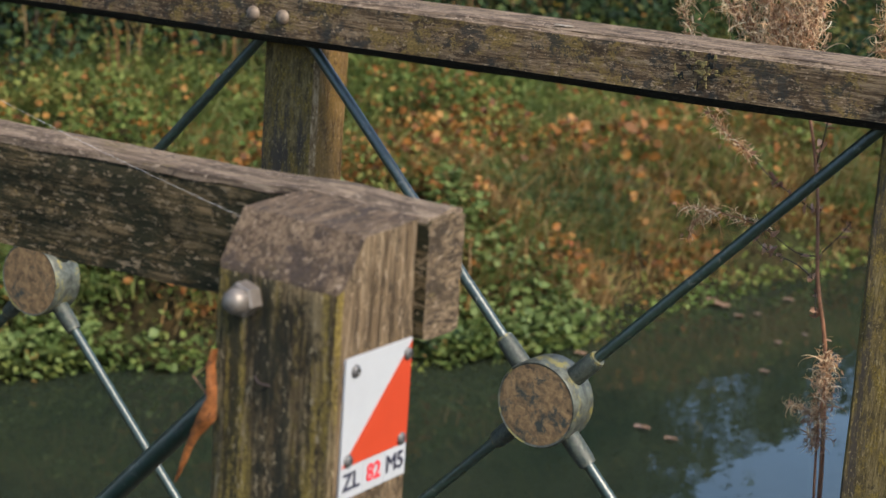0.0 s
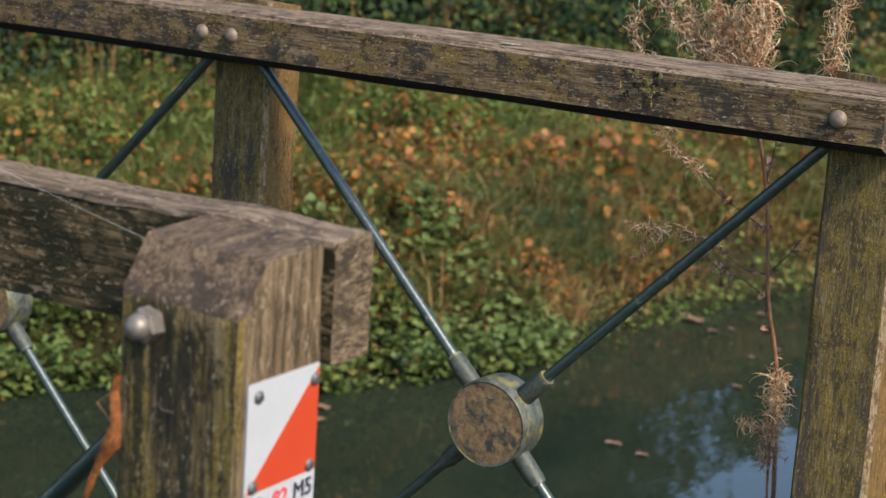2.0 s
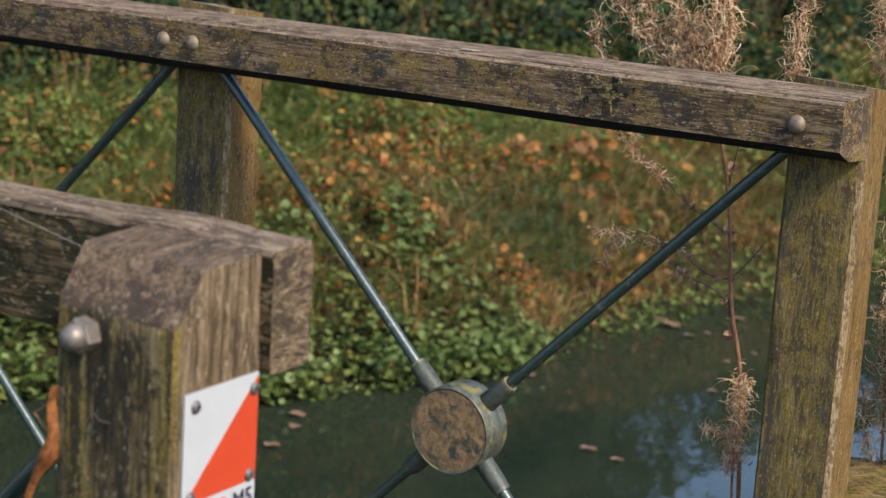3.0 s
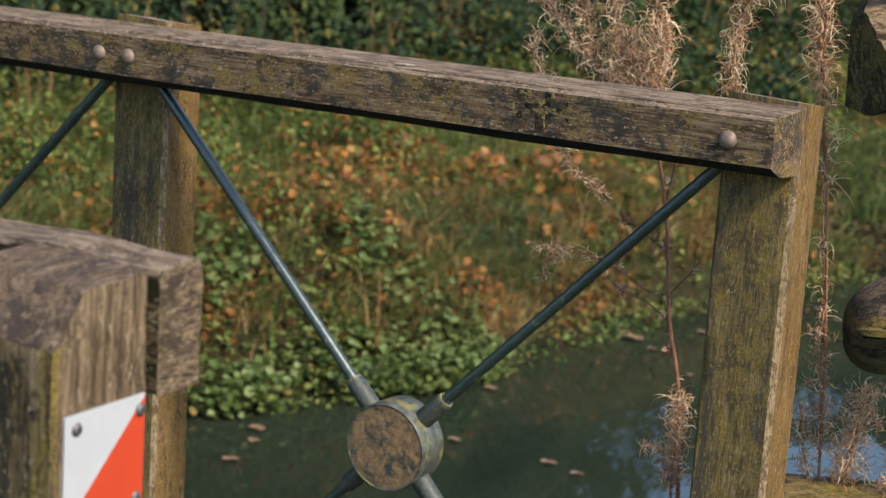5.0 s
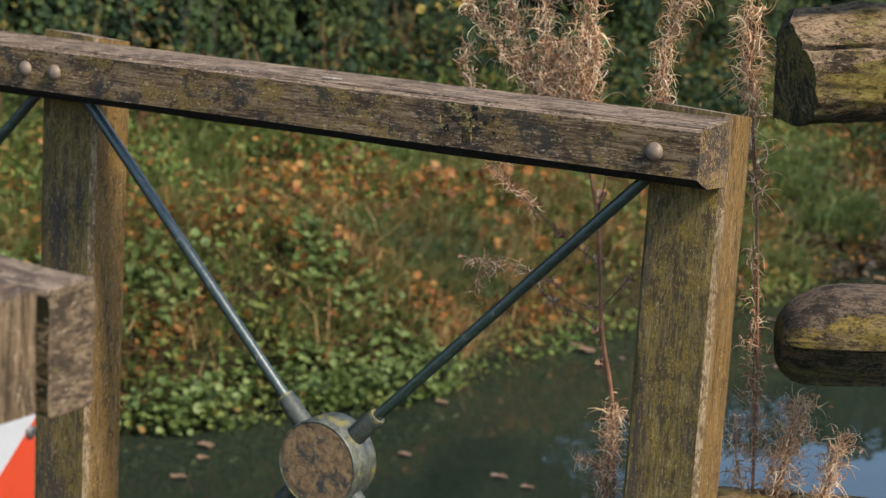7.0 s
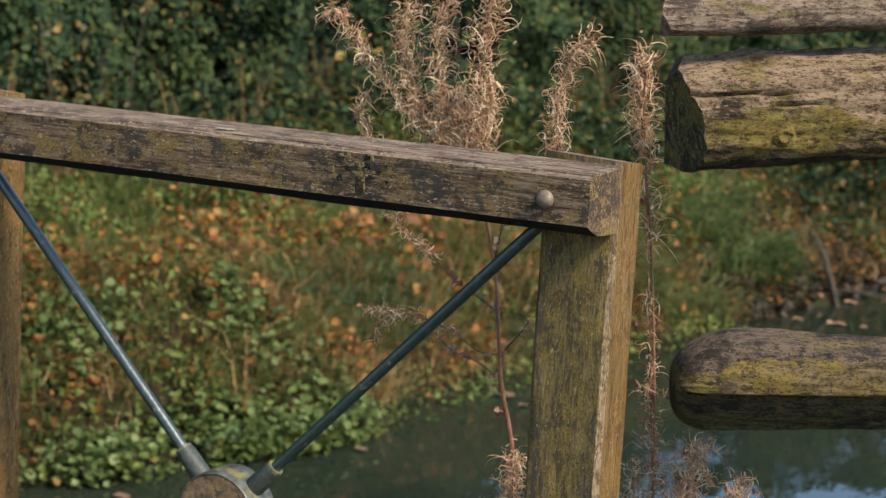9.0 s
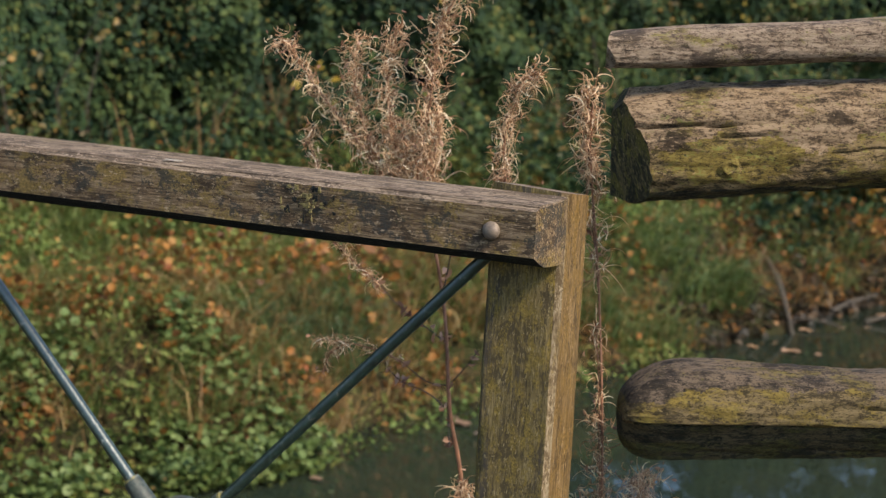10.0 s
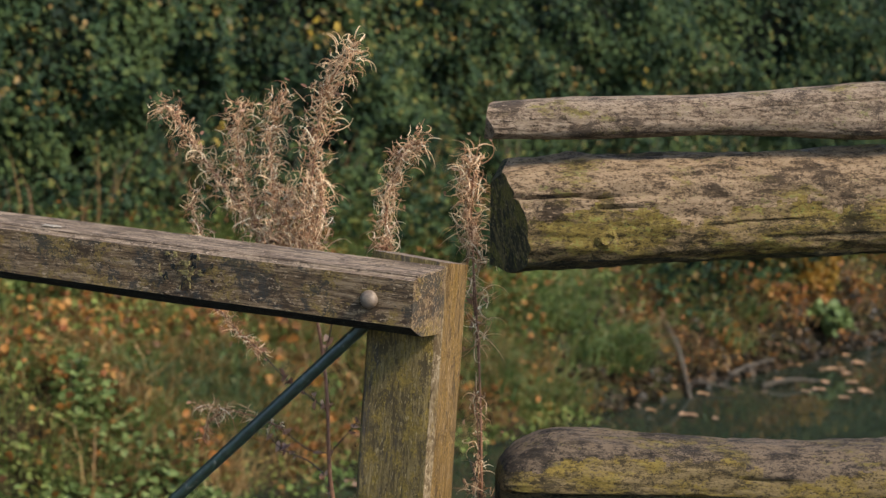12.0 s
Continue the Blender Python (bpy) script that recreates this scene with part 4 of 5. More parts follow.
D = 0.30
willowherb((-0.21, 0.36, -0.25),
    [(-0.20, 0.36, -0.28), (-0.155, 0.35, 0.25), (-0.158, 0.32, 0.60), (-0.178, D, 0.74), (-0.195, D, 0.88), (-0.225, D, 1.0), (-0.255, D, 1.08)],
    [([(-0.262, D, 1.02), (-0.245, D, 1.10), (-0.235, D, 1.18), (-0.232, D, 1.24), (-0.215, D, 1.30), (-0.178, D, 1.352)], 330, 0.040, 0.013),
     ([(-0.265, D, 1.02), (-0.285, D, 1.10), (-0.300, D, 1.17), (-0.305, D, 1.22), (-0.288, D, 1.276)], 230, 0.034, 0.012),
     ([(-0.275, D + 0.02, 1.03), (-0.315, D, 1.09), (-0.345, D, 1.15), (-0.358, D, 1.21), (-0.350, D, 1.255)], 260, 0.038, 0.011),
     ([(-0.280, D, 1.04), (-0.345, D, 1.105), (-0.395, D, 1.155), (-0.437, D, 1.20), (-0.466, D, 1.238), (-0.492, D, 1.228)], 210, 0.026, 0.011),
     ([(-0.255, D + 0.02, 1.02), (-0.268, D, 1.07), (-0.275, D, 1.14)], 230, 0.065, 0.012),
     ([(-0.235, D, 1.02), (-0.225, D, 1.09), (-0.22, D, 1.16)], 150, 0.040, 0.014),
     ([(-0.258, D, 0.800), (-0.299, D, 0.811), (-0.350, D, 0.815), (-0.401, D, 0.813)], 46, 0.016, 0.011),
     ([(-0.350, D, 0.812), (-0.375, D, 0.794), (-0.382, D, 0.763)], 20, 0.010, 0.010),
     ([(-0.301, D, 0.908), (-0.339, D, 0.931), (-0.373, D, 0.960)], 46, 0.014, 0.010),
     ([(-0.345, D, 0.965), (-0.385, D, 1.01), (-0.410, D, 1.07), (-0.425, D, 1.10), (-0.415, D, 1.125)], 110, 0.026, 0.011)],
    "dead willowherb with beige curled seed plumes", 100,
    [([(-0.195, D, 0.84), (-0.221, D, 0.854), (-0.263, D, 0.876), (-0.301, D, 0.908)], 14), ([(-0.180, D, 0.777), (-0.216, D, 0.777), (-0.258, D, 0.800)], 4), ([(-0.187, D, 0.745), (-0.215, D, 0.761), (-0.256, D, 0.771), (-0.284, D, 0.791)], 12),
     ([(-0.176, D, 0.784), (-0.155, D, 0.81), (-0.139, D, 0.834)], 3), ([(-0.20, D, 0.90), (-0.19, D, 0.97), (-0.185, D, 1.04)], 12), ([(-0.176, D, 0.69), (-0.182, D, 0.75)], 9)])
willowherb((-0.11, 0.38, -0.25), [(-0.09, 0.38, -0.28), (-0.10, 0.36, 0.4), (-0.108, 0.33, 0.85), (-0.112, D, 1.02), (-0.115, D, 1.08)],
    [([(-0.112, D, 1.02), (-0.118, D, 1.09), (-0.120, D, 1.14), (-0.108, D, 1.18), (-0.096, D, 1.215), (-0.070, D, 1.222)], 210, 0.030, 0.0125)], "slender dead willowherb with one plume", 240, (), 0.003)
willowherb((0.06, 0.36, -0.22), [(0.06, 0.36, -0.25), (0.062, 0.32, 0.3), (0.060, D, 0.60), (0.048, D, 0.78), (0.028, D, 0.97), (0.006, D, 1.12), (0.004, D, 1.19)],
    [([(0.010, D, 1.09), (0.000, D, 1.15), (-0.002, D, 1.20), (0.008, D, 1.217)], 130, 0.026, 0.017),
     ([(0.030, D, 0.95), (0.018, D, 1.02), (0.010, D, 1.10)], 45, 0.030, 0.017),
     ([(0.046, D, 0.76), (0.038, D, 0.84), (0.030, D, 0.90)], 34, 0.018, 0.011),
     ([(0.060, D, 0.60), (0.052, D, 0.68), (0.044, D, 0.77)], 100, 0.030, 0.012)],
    "thin dead willowherb with pale drooping curls", 260, [([(0.030, D, 0.96), (0.022, D, 1.0), (0.016, D, 1.02)], 5), ([(0.052, D, 0.74), (0.040, D, 0.775), (0.028, D, 0.80)], 4)], 0.0026)
willowherb((0.12, 0.40, -0.2), [(0.10, 0.40, -0.22), (0.085, 0.34, 0.2), (0.088, D, 0.45), (0.105, D, 0.62), (0.112, D, 0.69)],
    [([(0.085, D, 0.50), (0.100, D, 0.60), (0.112, D, 0.67), (0.112, D, 0.70)], 380, 0.050, 0.0125), ([(0.145, D, 0.50), (0.165, D, 0.60), (0.180, D, 0.655), (0.186, D, 0.665)], 200, 0.032, 0.012),
     ([(0.06, D, 0.52), (0.035, D, 0.60), (0.025, D, 0.66)], 80, 0.03, 0.011)], "low bushy dead willowherb with tangled plumes", 280, (), 0.003)
willowherb((-0.17, 0.42, -0.2), [(-0.16, 0.42, -0.25), (-0.155, 0.36, 0.2), (-0.152, D, 0.5), (-0.150, D, 0.6)],
    [([(-0.158, D, 0.50), (-0.152, D, 0.58), (-0.148, D, 0.645)], 180, 0.026, 0.012), ([(-0.16, D, 0.54), (-0.185, D, 0.555), (-0.198, D, 0.55)], 34, 0.012, 0.010)], "low dead willowherb plume beside the post", 300, (), 0.003)

# ---- bank plants ----


def scatter(n, y_lo, y_hi, d_lo, d_hi, seed):
    """Places on the left bank, by distance behind the water's edge."""
    r = np.random.default_rng(seed)
    y = r.uniform(y_lo, y_hi, n)
    d = r.uniform(d_lo, d_hi, n)
    x = np.interp(y, TOE_Y, TOE_X) - d
    return np.stack([x, y, ground_z(x, y)], 1), d, r


def patchy(P, f, lo, seed=0.0):
    v = np.array([noise.noise(Vector((p[0] * f + seed, p[1] * f, p[2] * f))) for p in P])
    return v > lo


def mounds(P):
    """Height of the clumps in which the plants grow."""
    v = np.array([noise.noise(Vector((p[0] * 2.1, p[1] * 2.1, 2.0))) + 0.6 * noise.noise(Vector((p[0] * 5.3, p[1] * 5.3, 6.0))) for p in P])
    return np.clip(v * 0.3, -0.05, 0.28)


def up_normals(k, r, tilt):
    n = r.normal(size=(k, 3)) * tilt
    n[:, 2] += 1.0
    return n


def zone(P, d, y_mid, y_wide, d_mid, d_wide):
    """How much a place belongs to a stretch of the bank, from 0 to 1."""
    return np.exp(-((P[:, 1] - y_mid) / y_wide) ** 2 - ((d - d_mid) / d_wide) ** 2)


P, d, r = scatter(185000, 1.5, 16.5, -0.22, 4.8, 1)
roll = r.uniform(0, 1, len(P))
thin = roll < 0.66 * zone(P, d, 4.6, 2.2, 0.7, 0.5)
thin |= (P[:, 1] > 4.3) & (d < 0.3) & (roll > 0.5)
thin |= (P[:, 1] > 7.4) & (d < 0.55) & (roll < np.interp(d, [0.1, 0.55], [1.0, 0.45]))
thin |= (d > 2.6) & (roll < np.interp(d, [2.6, 3.2], [0.5, 0.95]))
hollow = ~patchy(P, 1.7, -0.24, 7.0) & (d > 0.35) & (r.uniform(0, 1, len(P)) < 0.6)
P, d = P[~(thin | hollow)], d[~(thin | hollow)]
P[:, 2] = np.maximum(P[:, 2], WATER_Z - 0.01) + mounds(P) * np.clip(d * 4 + 0.3, 0, 1) + r.uniform(-0.02, 0.10, len(P))
stuff("ground_cover", leaf_mesh("ground_cover", P, up_normals(len(P), r, 0.55), r.uniform(0.018, 0.04, len(P)), r, 1.15), M_BANK, "green nettle and bramble leaves over the bank", "undergrowth")

P, d, r = scatter(90000, 1.5, 15, 0.0, 3.6, 2)
want = np.interp(d, [0, 0.3, 0.9, 1.6, 2.4, 3.6], [0.42, 0.8, 0.7, 0.2, 0.08, 0.05]) * np.interp(P[:, 1], [6.6, 7.6], [1.0, 0.85]) * np.where(patchy(P, 1.5, -0.05, 9.0), 1.0, 0.22)
keep = r.uniform(0, 1, len(P)) < np.maximum(want, 0.55 * zone(P, d, 5.5, 0.7, 0.75, 0.4))
P = P[keep]
P[:, 2] += mounds(P) + r.uniform(0.0, 0.12, len(P))
stuff("fallen_leaves", leaf_mesh("fallen_leaves", P, up_normals(len(P), r, 0.7), r.uniform(0.018, 0.046, len(P)), r, 1.3), M_FALLEN, "orange and brown fallen autumn leaves on the bank", "fallen leaves")

P, d, r = scatter(60, 5.3, 6.5, 0.3, 1.0, 8)
P[:, 2] += mounds(P) + r.uniform(0.03, 0.14, len(P))
stuff("large_fallen_leaves", leaf_mesh("large_fallen_leaves", P, up_normals(len(P), r, 0.8) + np.array([0.5, -0.6, 0]), r.uniform(0.05, 0.09, len(P)), r, 1.2), M_FALLEN, "large orange fallen leaves caught on the bank", "fallen leaves")

P, d, r = scatter(10500, 1.6, 4.35, -0.22, 0.6, 3)
keep = patchy(P, 2.4, -0.12, 4.0)
P = P[keep]
P[:, 2] = np.maximum(P[:, 2], WATER_Z) + r.uniform(0.01, 0.16, len(P))
stuff("waterside_plants", leaf_mesh("waterside_plants", P, up_normals(len(P), r, 0.45), r.uniform(0.02, 0.046, len(P)), r, 1.5), M_CRESS, "bright green round-leaved plants at the water's edge", "water plants")


def tufts(name, count, per, y_lo, y_hi, d_lo, d_hi, h, reach, seed, material, label, category, w=0.006, fall=(0.5, -0.3, -0.5)):
    C, d, r = scatter(count, y_lo, y_hi, d_lo, d_hi, seed)
    P = np.repeat(C, per, 0) + r.normal(size=(count * per, 3)) * np.array([0.05, 0.05, 0.0])
    P[:, 2] -= 0.02
    hh = h * r.uniform(0.5, 1.2, len(P))
    lean = r.normal(size=(len(P), 3)) * reach * np.array([1, 1, 0.15]) + np.array(fall) * reach
    stuff(name, blades(name, P, hh, lean, w * r.uniform(0.6, 1.4, len(P)), r), material, label, category)


tufts("grass", 1300, 30, 1.5, 13, 0.7, 3.1, 0.24, 0.12, 11, M_GRASS, "green grass tufts on the bank", "grass", 0.010)
tufts("grass", 26, 40, 4.7, 5.5, 0.2, 0.65, 0.30, 0.14, 17, M_RUSH, "dark green clump of grass on the slope", "grass", 0.012, (0.4, -0.3, -0.6))
tufts("hanging_grass", 70, 36, 6.8, 8.4, 0.1, 0.75, 0.42, 0.17, 12, M_HANG, "long green grass hanging to the water", "grass", 0.015, (0.5, -0.35, -0.9))
tufts("hanging_grass", 26, 32, 8.4, 10.2, 0.15, 0.8, 0.38, 0.17, 18, M_HANG, "long green grass drooping over the undercut bank", "grass", 0.013, (0.5, -0.35, -0.9))
tufts("dry_grass", 12, 30, 8.4, 10.2, 0.15, 0.8, 0.38, 0.17, 20, M_BROWN, "brown grass drooping over the undercut bank", "grass", 0.013, (0.5, -0.35, -0.9))
tufts("grass", 620, 26, 2.2, 7.5, 0.2, 1.3, 0.24, 0.13, 19, M_GRASS, "green grass tufts on the slope", "grass", 0.008, (0.4, -0.2, -0.6))
tufts("dry_grass", 170, 22, 2.8, 7.2, 0.15, 1.2, 0.34, 0.17, 13, M_STRAW, "straw-coloured dead grass on the bank", "grass", 0.008, (0.4, -0.2, -0.6))
tufts("dry_grass", 70, 26, 1.8, 12.5, 0.1, 1.6, 0.28, 0.16, 14, M_STRAW, "straw-coloured dead grass on the bank", "grass", 0.007)
tufts("dry_reeds", 90, 24, 4.2, 7.6, 0.0, 0.45, 0.30, 0.15, 16, M_STRAW, "brown dead reeds hanging over the water", "reeds", 0.008, (0.4, -0.2, -0.7))
tufts("dry_stalks", 40, 7, 3, 13, 2.3, 4.2, 0.8, 0.14, 15, M_BROWN, "tall dry stalks before the hedge", "stalks", 0.014)

P, d, r = scatter(4500, 9.2, 14.5, 0.35, 2.6, 5)
keep = patchy(P, 1.2, -0.1, 3.0)
P = P[keep]
P[:, 2] += mounds(P) + r.uniform(0.0, 0.45, len(P)) ** 1.3
stuff("bramble_leaves", leaf_mesh("bramble_leaves", P, up_normals(len(P), r, 0.9), r.uniform(0.03, 0.06, len(P)), r, 1.2), M_ORANGE, "orange and brown bramble leaves on the bank", "bramble")
P, d, r = scatter(26000, 7.9, 14.5, 0.22, 3.4, 6)
keep = patchy(P, 1.1, -0.05, 12.0)
P = P[keep]
P[:, 2] += mounds(P) + r.uniform(0.0, 0.5, len(P)) ** 1.2
stuff("dark_undergrowth", leaf_mesh("dark_undergrowth", P, up_normals(len(P), r, 0.9), r.uniform(0.03, 0.07, len(P)), r, 1.1), M_HEDGE, "dark green undergrowth below the hedge", "undergrowth")


P, d, r = scatter(12000, 2.5, 9.5, 2.7, 4.8, 22)
P[:, 2] += mounds(P) + r.uniform(0.0, 0.4, len(P)) ** 1.3
stuff("dark_undergrowth", leaf_mesh("dark_undergrowth", P, up_normals(len(P), r, 0.9), r.uniform(0.03, 0.06, len(P)), r, 1.1), M_HEDGE, "dark green undergrowth below the hedge", "undergrowth")


def bush(at, shoots, reach, leaves, size, material, label, seed):
    """A low bush: thin arching shoots from one root, with leaves along them."""
    r = np.random.default_rng(seed)
    x, y = at
    z = float(ground_z(np.array(x), np.array(y)))
    b2 = thing("bush", (x, y, z), label, "bush", "bushes on the bank")
    P = []
    for _ in range(shoots):
        a = r.uniform(0, 2 * math.pi)
        out = Vector((math.cos(a), math.sin(a), 0)) * reach * r.uniform(0.3, 1.0)
        h = reach * r.uniform(0.5, 1.1)
        q = bend([Vector((x, y, z - 0.03)), Vector((x, y, z)) + out * 0.35 + Vector((0, 0, h * 0.7)), Vector((x, y, z)) + out * 0.8 + Vector((0, 0, h)), Vector((x, y, z)) + out * 1.15 + Vector((0, 0, h * 0.72))], 4)
        part("shoot", tube(bmesh.new(), q, [0.006 * (1 - 0.06 * i) for i in range(len(q))], 5), M_STEM, b2)
        for p in q[3:]:
            P += [np.array(p) + r.normal(size=3) * reach * 0.09 for _ in range(leaves)]
    P = np.array(P)
    stuff("leaves", leaf_mesh("leaves", P, up_normals(len(P), r, 0.8), size * r.uniform(0.6, 1.3, len(P)), r, 1.2), material, "", "", b2)


bush((-1.95, 10.9), 14, 0.5, 15, 0.065, M_AMBER, "yellow-orange autumn bush at the water's edge", 71)
bush((-1.62, 11.3), 10, 0.36, 14, 0.065, M_AMBER, "yellow-orange autumn bush at the water's edge", 72)
bush((-1.42, 10.8), 6, 0.26, 8, 0.07, M_CRESS, "small pale green leafy plant by the water", 73)
bush((-2.35, 10.0), 8, 0.4, 12, 0.055, M_AMBER, "yellow-orange autumn bush on the bank", 74)

P, d, r = scatter(5000, 7.6, 12.0, -0.12, 0.7, 9)
P[:, 2] = np.maximum(P[:, 2], WATER_Z) + r.uniform(0.005, 0.05, len(P))
stuff("leaf_litter", leaf_mesh("leaf_litter", P, up_normals(len(P), r, 0.5), r.uniform(0.025, 0.06, len(P)), r, 1.2), M_LITTER, "dark rotting leaf litter on the muddy edge", "leaf litter")

# Floating leaves.
r = np.random.default_rng(21)
spots = [(-2.40, 5.28, 0.11), (-2.47, 5.35, 0.06), (-1.88, 3.46, 0.06), (-1.75, 3.42, 0.05), (-2.85, 3.10, 0.07), (-2.78, 2.98, 0.05)]
for _ in range(12):
    y = r.uniform(2.4, 6.5)
    spots.append((np.interp(y, TOE_Y, TOE_X) + r.uniform(0.1, 1.5), y, r.uniform(0.03, 0.06)))
for _ in range(46):
    y = r.uniform(7.8, 11.6)
    spots.append((np.interp(y, TOE_Y, TOE_X) + r.uniform(0.05, 0.9), y, r.uniform(0.04, 0.10)))
for x, y, s in spots:
    tan = y > 7
    bm = bmesh.new()
    a = r.uniform(0, 6.28)
    ring = []
    for k in range(10):
        q = 2 * math.pi * k / 10
        rr = s * 0.5 * (1 + 0.12 * math.cos(3 * q) + 0.08 * r.normal())
        ring.append(bm.verts.new((x + rr * math.cos(q + a), y + 0.75 * rr * math.sin(q + a), WATER_Z + 0.004 + 0.012 * abs(math.sin(q * 1.5)) * s / 0.1)))
    mid = bm.verts.new((x, y, WATER_Z + 0.003))
    for k in range(10):
        bm.faces.new((ring[k], ring[(k + 1) % 10], mid))
    solid("floating_leaf", bm, M_FLOAT_TAN if tan else M_FLOAT, (x, y, WATER_Z), "dead brown leaf floating on the water", "leaf", "floating leaves")

# Sticks at the water's edge.
for p0, p1, rad in (((-1.73, 9.22, -0.64), (-1.60, 9.86, -0.61), 0.024), ((-1.48, 9.05, -0.64), (-1.22, 9.45, -0.63), 0.016), ((-2.12, 9.05, -0.33), (-1.74, 8.38, -0.66), 0.024), ((-1.9, 8.7, -0.64), (-1.55, 8.75, -0.63), 0.014)):
    p0, p1 = Vector(p0), Vector(p1)
    solid("fallen_branch", tube(bmesh.new(), bend([p0, p0.lerp(p1, 0.4) + Vector((0.02, 0, 0.03)), p1], 5), [rad * (1 - 0.05 * i) for i in range(11)], 9), M_BARK, p1, "bare grey dead branch leaning into the water", "branch")

# ---- hedge and trees ----
HEDGE = [(-7.2, -3), (-6.6, 3), (-6.3, 5.7), (-6.1, 8.3), (-5.3, 10.0), (-4.9, 11.4), (-4.7, 12.6), (-3.9, 14.2), (-2.0, 16.2), (3, 19.5), (9, 22)]
HEDGE_H = [6, 6, 6, 6, 3.4, 2.15, 2.1, 2.25, 2.4, 2.5, 2.7]
hp = np.array(HEDGE, float)
hs = np.r_[0, np.cumsum(np.linalg.norm(np.diff(hp, axis=0), axis=1))]


def hedge_leaves(name, count, z_lo, z_hi, depth, size, material, label, seed, lo=-1.0, s_lo=0.0, s_hi=None):
    r = np.random.default_rng(seed)
    s = r.uniform(s_lo, s_hi or hs[-1], count)
    x, y = np.interp(s, hs, hp[:, 0]), np.interp(s, hs, hp[:, 1])
    top = np.interp(s, hs, HEDGE_H)
    z = r.uniform(z_lo, z_hi, count)
    ok = z < top * (1 + 0.04 * np.sin(s * 2.1) + 0.03 * np.sin(s * 5.3))
    k = np.clip(np.searchsorted(hs, s) - 1, 0, len(hp) - 2)
    tang = (hp[k + 1] - hp[k]) / np.linalg.norm(hp[k + 1] - hp[k], axis=1)[:, None]
    nrm = np.stack([tang[:, 1], -tang[:, 0]], 1)
    bulge = np.array([0.38 * noise.noise(Vector((a * 0.9, c * 1.1, 1))) + 0.22 * noise.noise(Vector((a * 2.4, c * 2.6, 5))) for a, c in zip(s, z)])
    off = bulge + 0.25 - depth * r.uniform(0, 1, count) ** 2 - 0.05 * (z - 1)
    P = np.stack([x + nrm[:, 0] * off, y + nrm[:, 1] * off, z + ground_z(x, y)], 1)
    N = np.stack([nrm[:, 0], nrm[:, 1], np.full(count, 0.5)], 1) + r.normal(size=(count, 3)) * 0.55
    if lo > -1:
        ok &= np.array([noise.noise(Vector((a * 1.3, c * 1.7, seed))) for a, c in zip(s, z)]) > lo
    return stuff(name, leaf_mesh(name, P[ok], N[ok], r.uniform(*size, count)[ok], r, 1.2), material, label, "hedge")


hedge_leaves("hedge_foliage", 140000, 0.25, 2.6, 0.35, (0.03, 0.065), M_HEDGE, "dark green ivy hedge leaves", 31, -0.40, 6.0, 27.0)
hedge_leaves("hedge_foliage", 22000, 2.0, 6.5, 0.5, (0.10, 0.18), M_HEDGE, "dark green ivy hedge leaves", 32)
hedge_leaves("hedge_foliage", 30000, 0.2, 2.6, 0.3, (0.035, 0.07), M_HEDGE, "dark green ivy hedge leaves", 36, -1.0, 6.0, 27.0)
hedge_leaves("yellow_foliage", 2600, 0.1, 2.2, 0.12, (0.05, 0.085), M_YELLOW, "yellowing autumn leaves in the hedge", 33, 0.36, 5.0, 24.0)
hedge_leaves("orange_foliage", 11000, 0.0, 1.5, 0.2, (0.03, 0.065), M_ORANGE, "orange-brown leaves at the foot of the hedge", 34, 0.12, 5.0, 24.0)

# Added body behind the leaves, coloured near-black as the hedge's inner shade.
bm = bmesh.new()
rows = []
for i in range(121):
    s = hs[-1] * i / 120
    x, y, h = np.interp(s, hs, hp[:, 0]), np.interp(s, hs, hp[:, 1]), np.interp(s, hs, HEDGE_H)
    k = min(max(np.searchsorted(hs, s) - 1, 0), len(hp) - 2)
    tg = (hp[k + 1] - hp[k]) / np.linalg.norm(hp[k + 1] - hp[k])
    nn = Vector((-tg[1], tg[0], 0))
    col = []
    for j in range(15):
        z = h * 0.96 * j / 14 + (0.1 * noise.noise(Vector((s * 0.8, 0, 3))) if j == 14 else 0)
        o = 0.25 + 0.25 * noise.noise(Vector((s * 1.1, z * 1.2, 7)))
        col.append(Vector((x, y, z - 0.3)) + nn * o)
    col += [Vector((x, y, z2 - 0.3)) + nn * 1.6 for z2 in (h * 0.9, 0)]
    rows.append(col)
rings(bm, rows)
solid("hedge_inside", bm, M_SHADE, (-6.1, 8.3, -0.3), "near-black backing behind the hedge leaves, as painted shade", "hedge", kind="stuff")

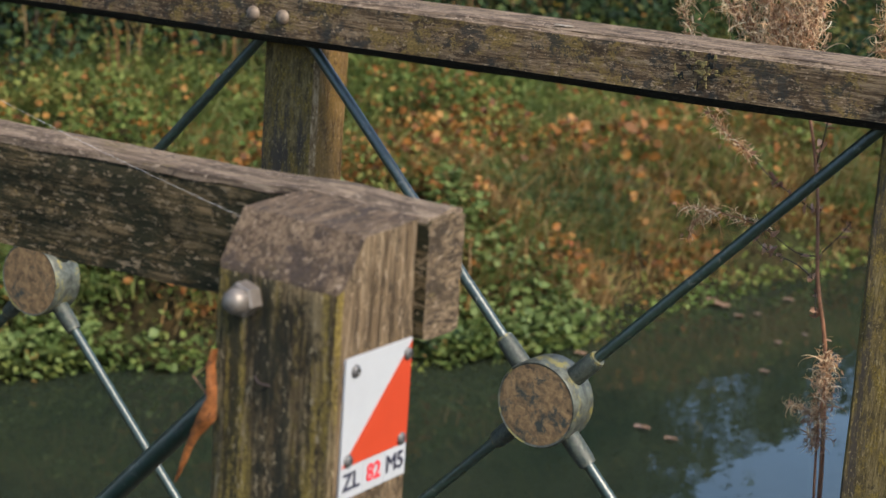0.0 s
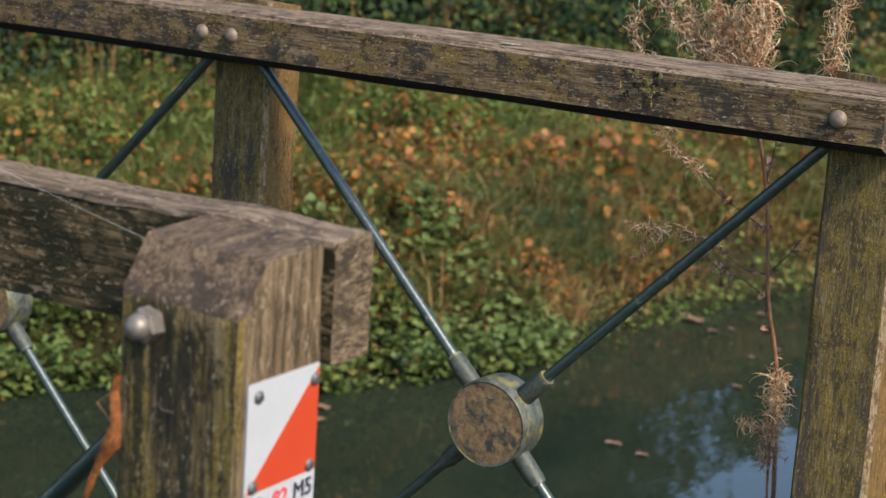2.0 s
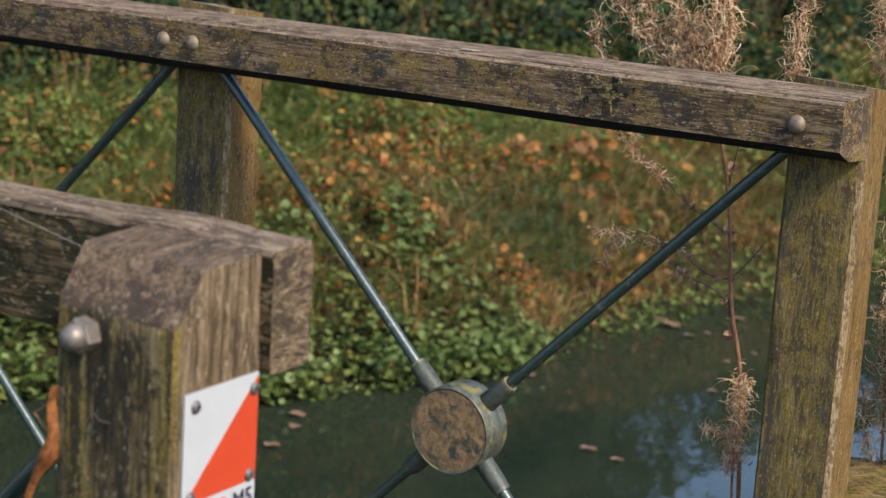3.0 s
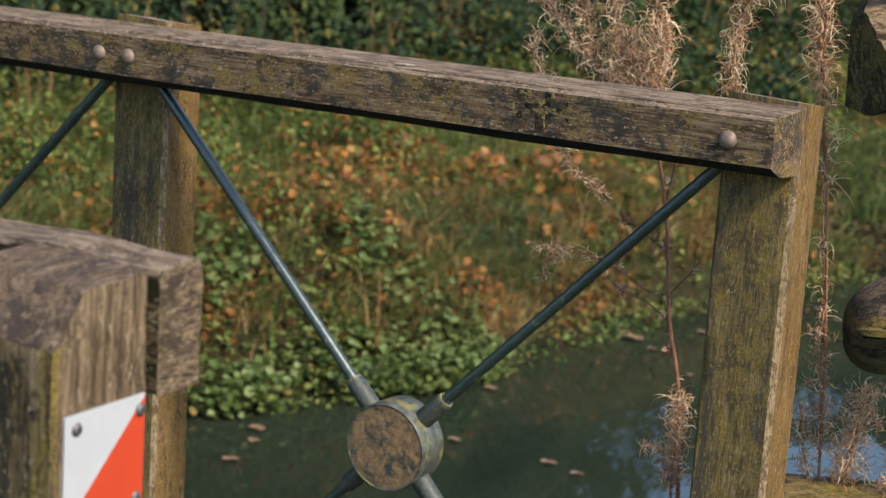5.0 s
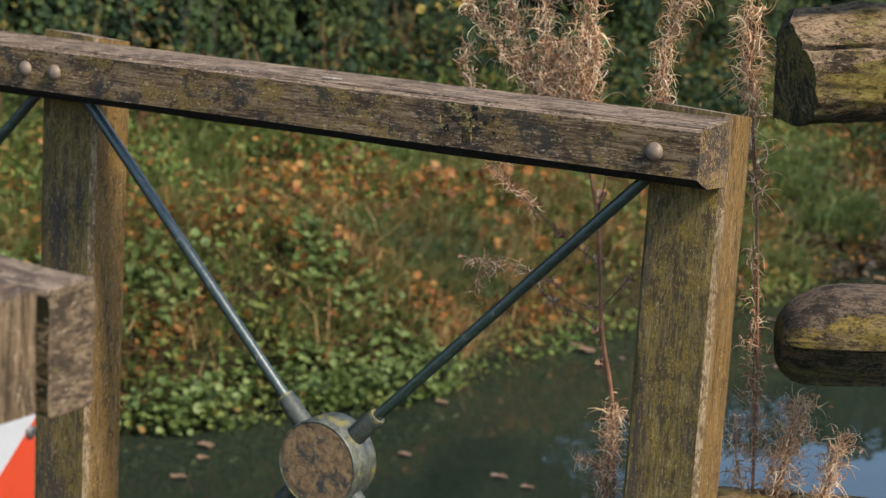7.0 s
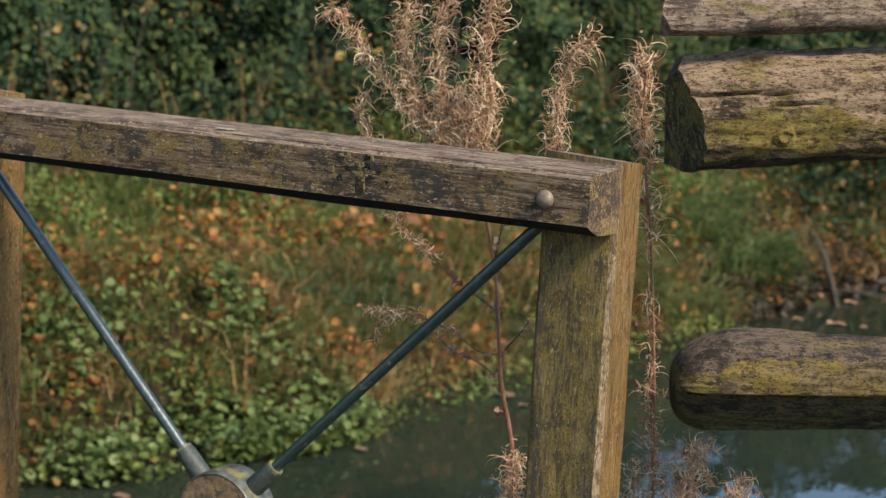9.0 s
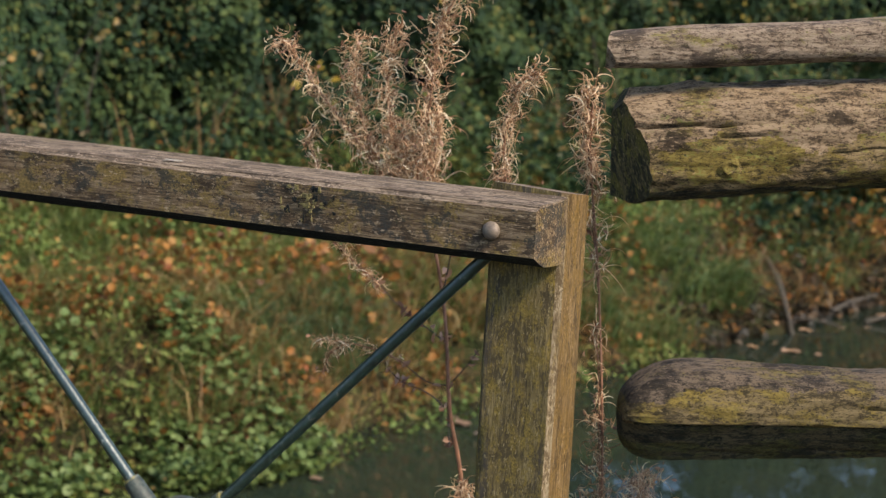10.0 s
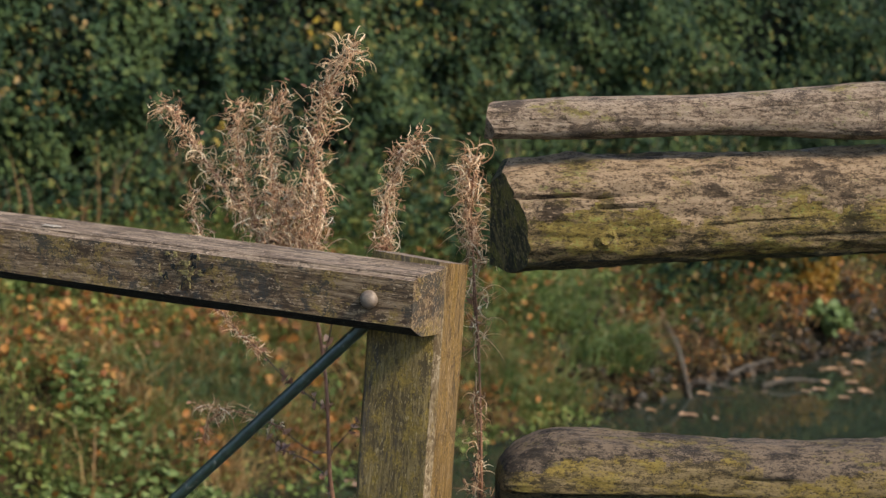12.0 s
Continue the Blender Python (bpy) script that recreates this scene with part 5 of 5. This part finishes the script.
# Bare stems in front of the hedge.
r = np.random.default_rng(41)
bm = bmesh.new()
for _ in range(34):
    s = r.uniform(6, 22)
    x, y = np.interp(s, hs, hp[:, 0]), np.interp(s, hs, hp[:, 1])
    x, y = x + r.uniform(0.15, 0.7), y - r.uniform(0.1, 0.5)
    z = float(ground_z(np.array(x), np.array(y)))
    h = r.uniform(0.35, 1.0)
    tube(bm, [(x, y, z - 0.05), (x + r.normal() * 0.05, y + r.normal() * 0.05, z + h * 0.5), (x + r.normal() * 0.12, y, z + h)], [0.008, 0.006, 0.003], 5)
solid("bare_stems", bm, M_BARK, (-5, 8, 0), "thin bare brown stems before the hedge", "stems", kind="stuff")


def tree(x, y, h, spread, seed, material):
    r = np.random.default_rng(seed)
    z = float(ground_z(np.array(x), np.array(y)))
    t = thing("tree", (x, y, z), "tall leafy tree behind the hedge", "tree", "trees behind the hedge")
    bm = tube(bmesh.new(), [(x, y, z - 0.2), (x + 0.1, y, z + h * 0.3), (x + 0.15, y + 0.1, z + h * 0.6), (x + 0.1, y + 0.2, z + h * 0.9)], [0.2, 0.15, 0.1, 0.03], 10)
    tips = []
    for k in range(9):
        a, f = r.uniform(0, 6.28), r.uniform(0.25, 0.85)
        p = Vector((x + 0.12, y + 0.08, z + h * f))
        q = p + Vector((math.cos(a), math.sin(a), 0.5)) * spread * r.uniform(0.5, 1.0) * (1.2 - f)
        tube(bm, [p, p.lerp(q, 0.5) + Vector((0, 0, 0.15)), q], [0.06, 0.04, 0.012], 6)
        tips += [q, p.lerp(q, 0.6)]
    part("trunk", bm, M_BARK, t, "grey-brown trunk with limbs")
    tips.append(Vector((x, y, z + h * 0.95)))
    C = np.array([tips[i] for i in r.integers(0, len(tips), 3600)])
    P = C + r.normal(size=C.shape) * spread * 0.28
    stuff("crown", leaf_mesh("crown", P, r.normal(size=P.shape), r.uniform(0.12, 0.22, len(P)), r, 1.2), material, "autumn leaves of the crown", "", t)


for k, (x, y, h, sp) in enumerate(((-8.5, 5.5, 9, 2.6), (-8.3, 9.0, 10, 2.8), (-7.7, 11.6, 9, 2.2), (-9.5, 13, 11, 3), (-9, 1.5, 9, 2.6), (-9.8, 17.5, 9, 2.2))):
    tree(x, y, h, sp, 60 + k, M_HEDGE if k % 2 else M_BANK)
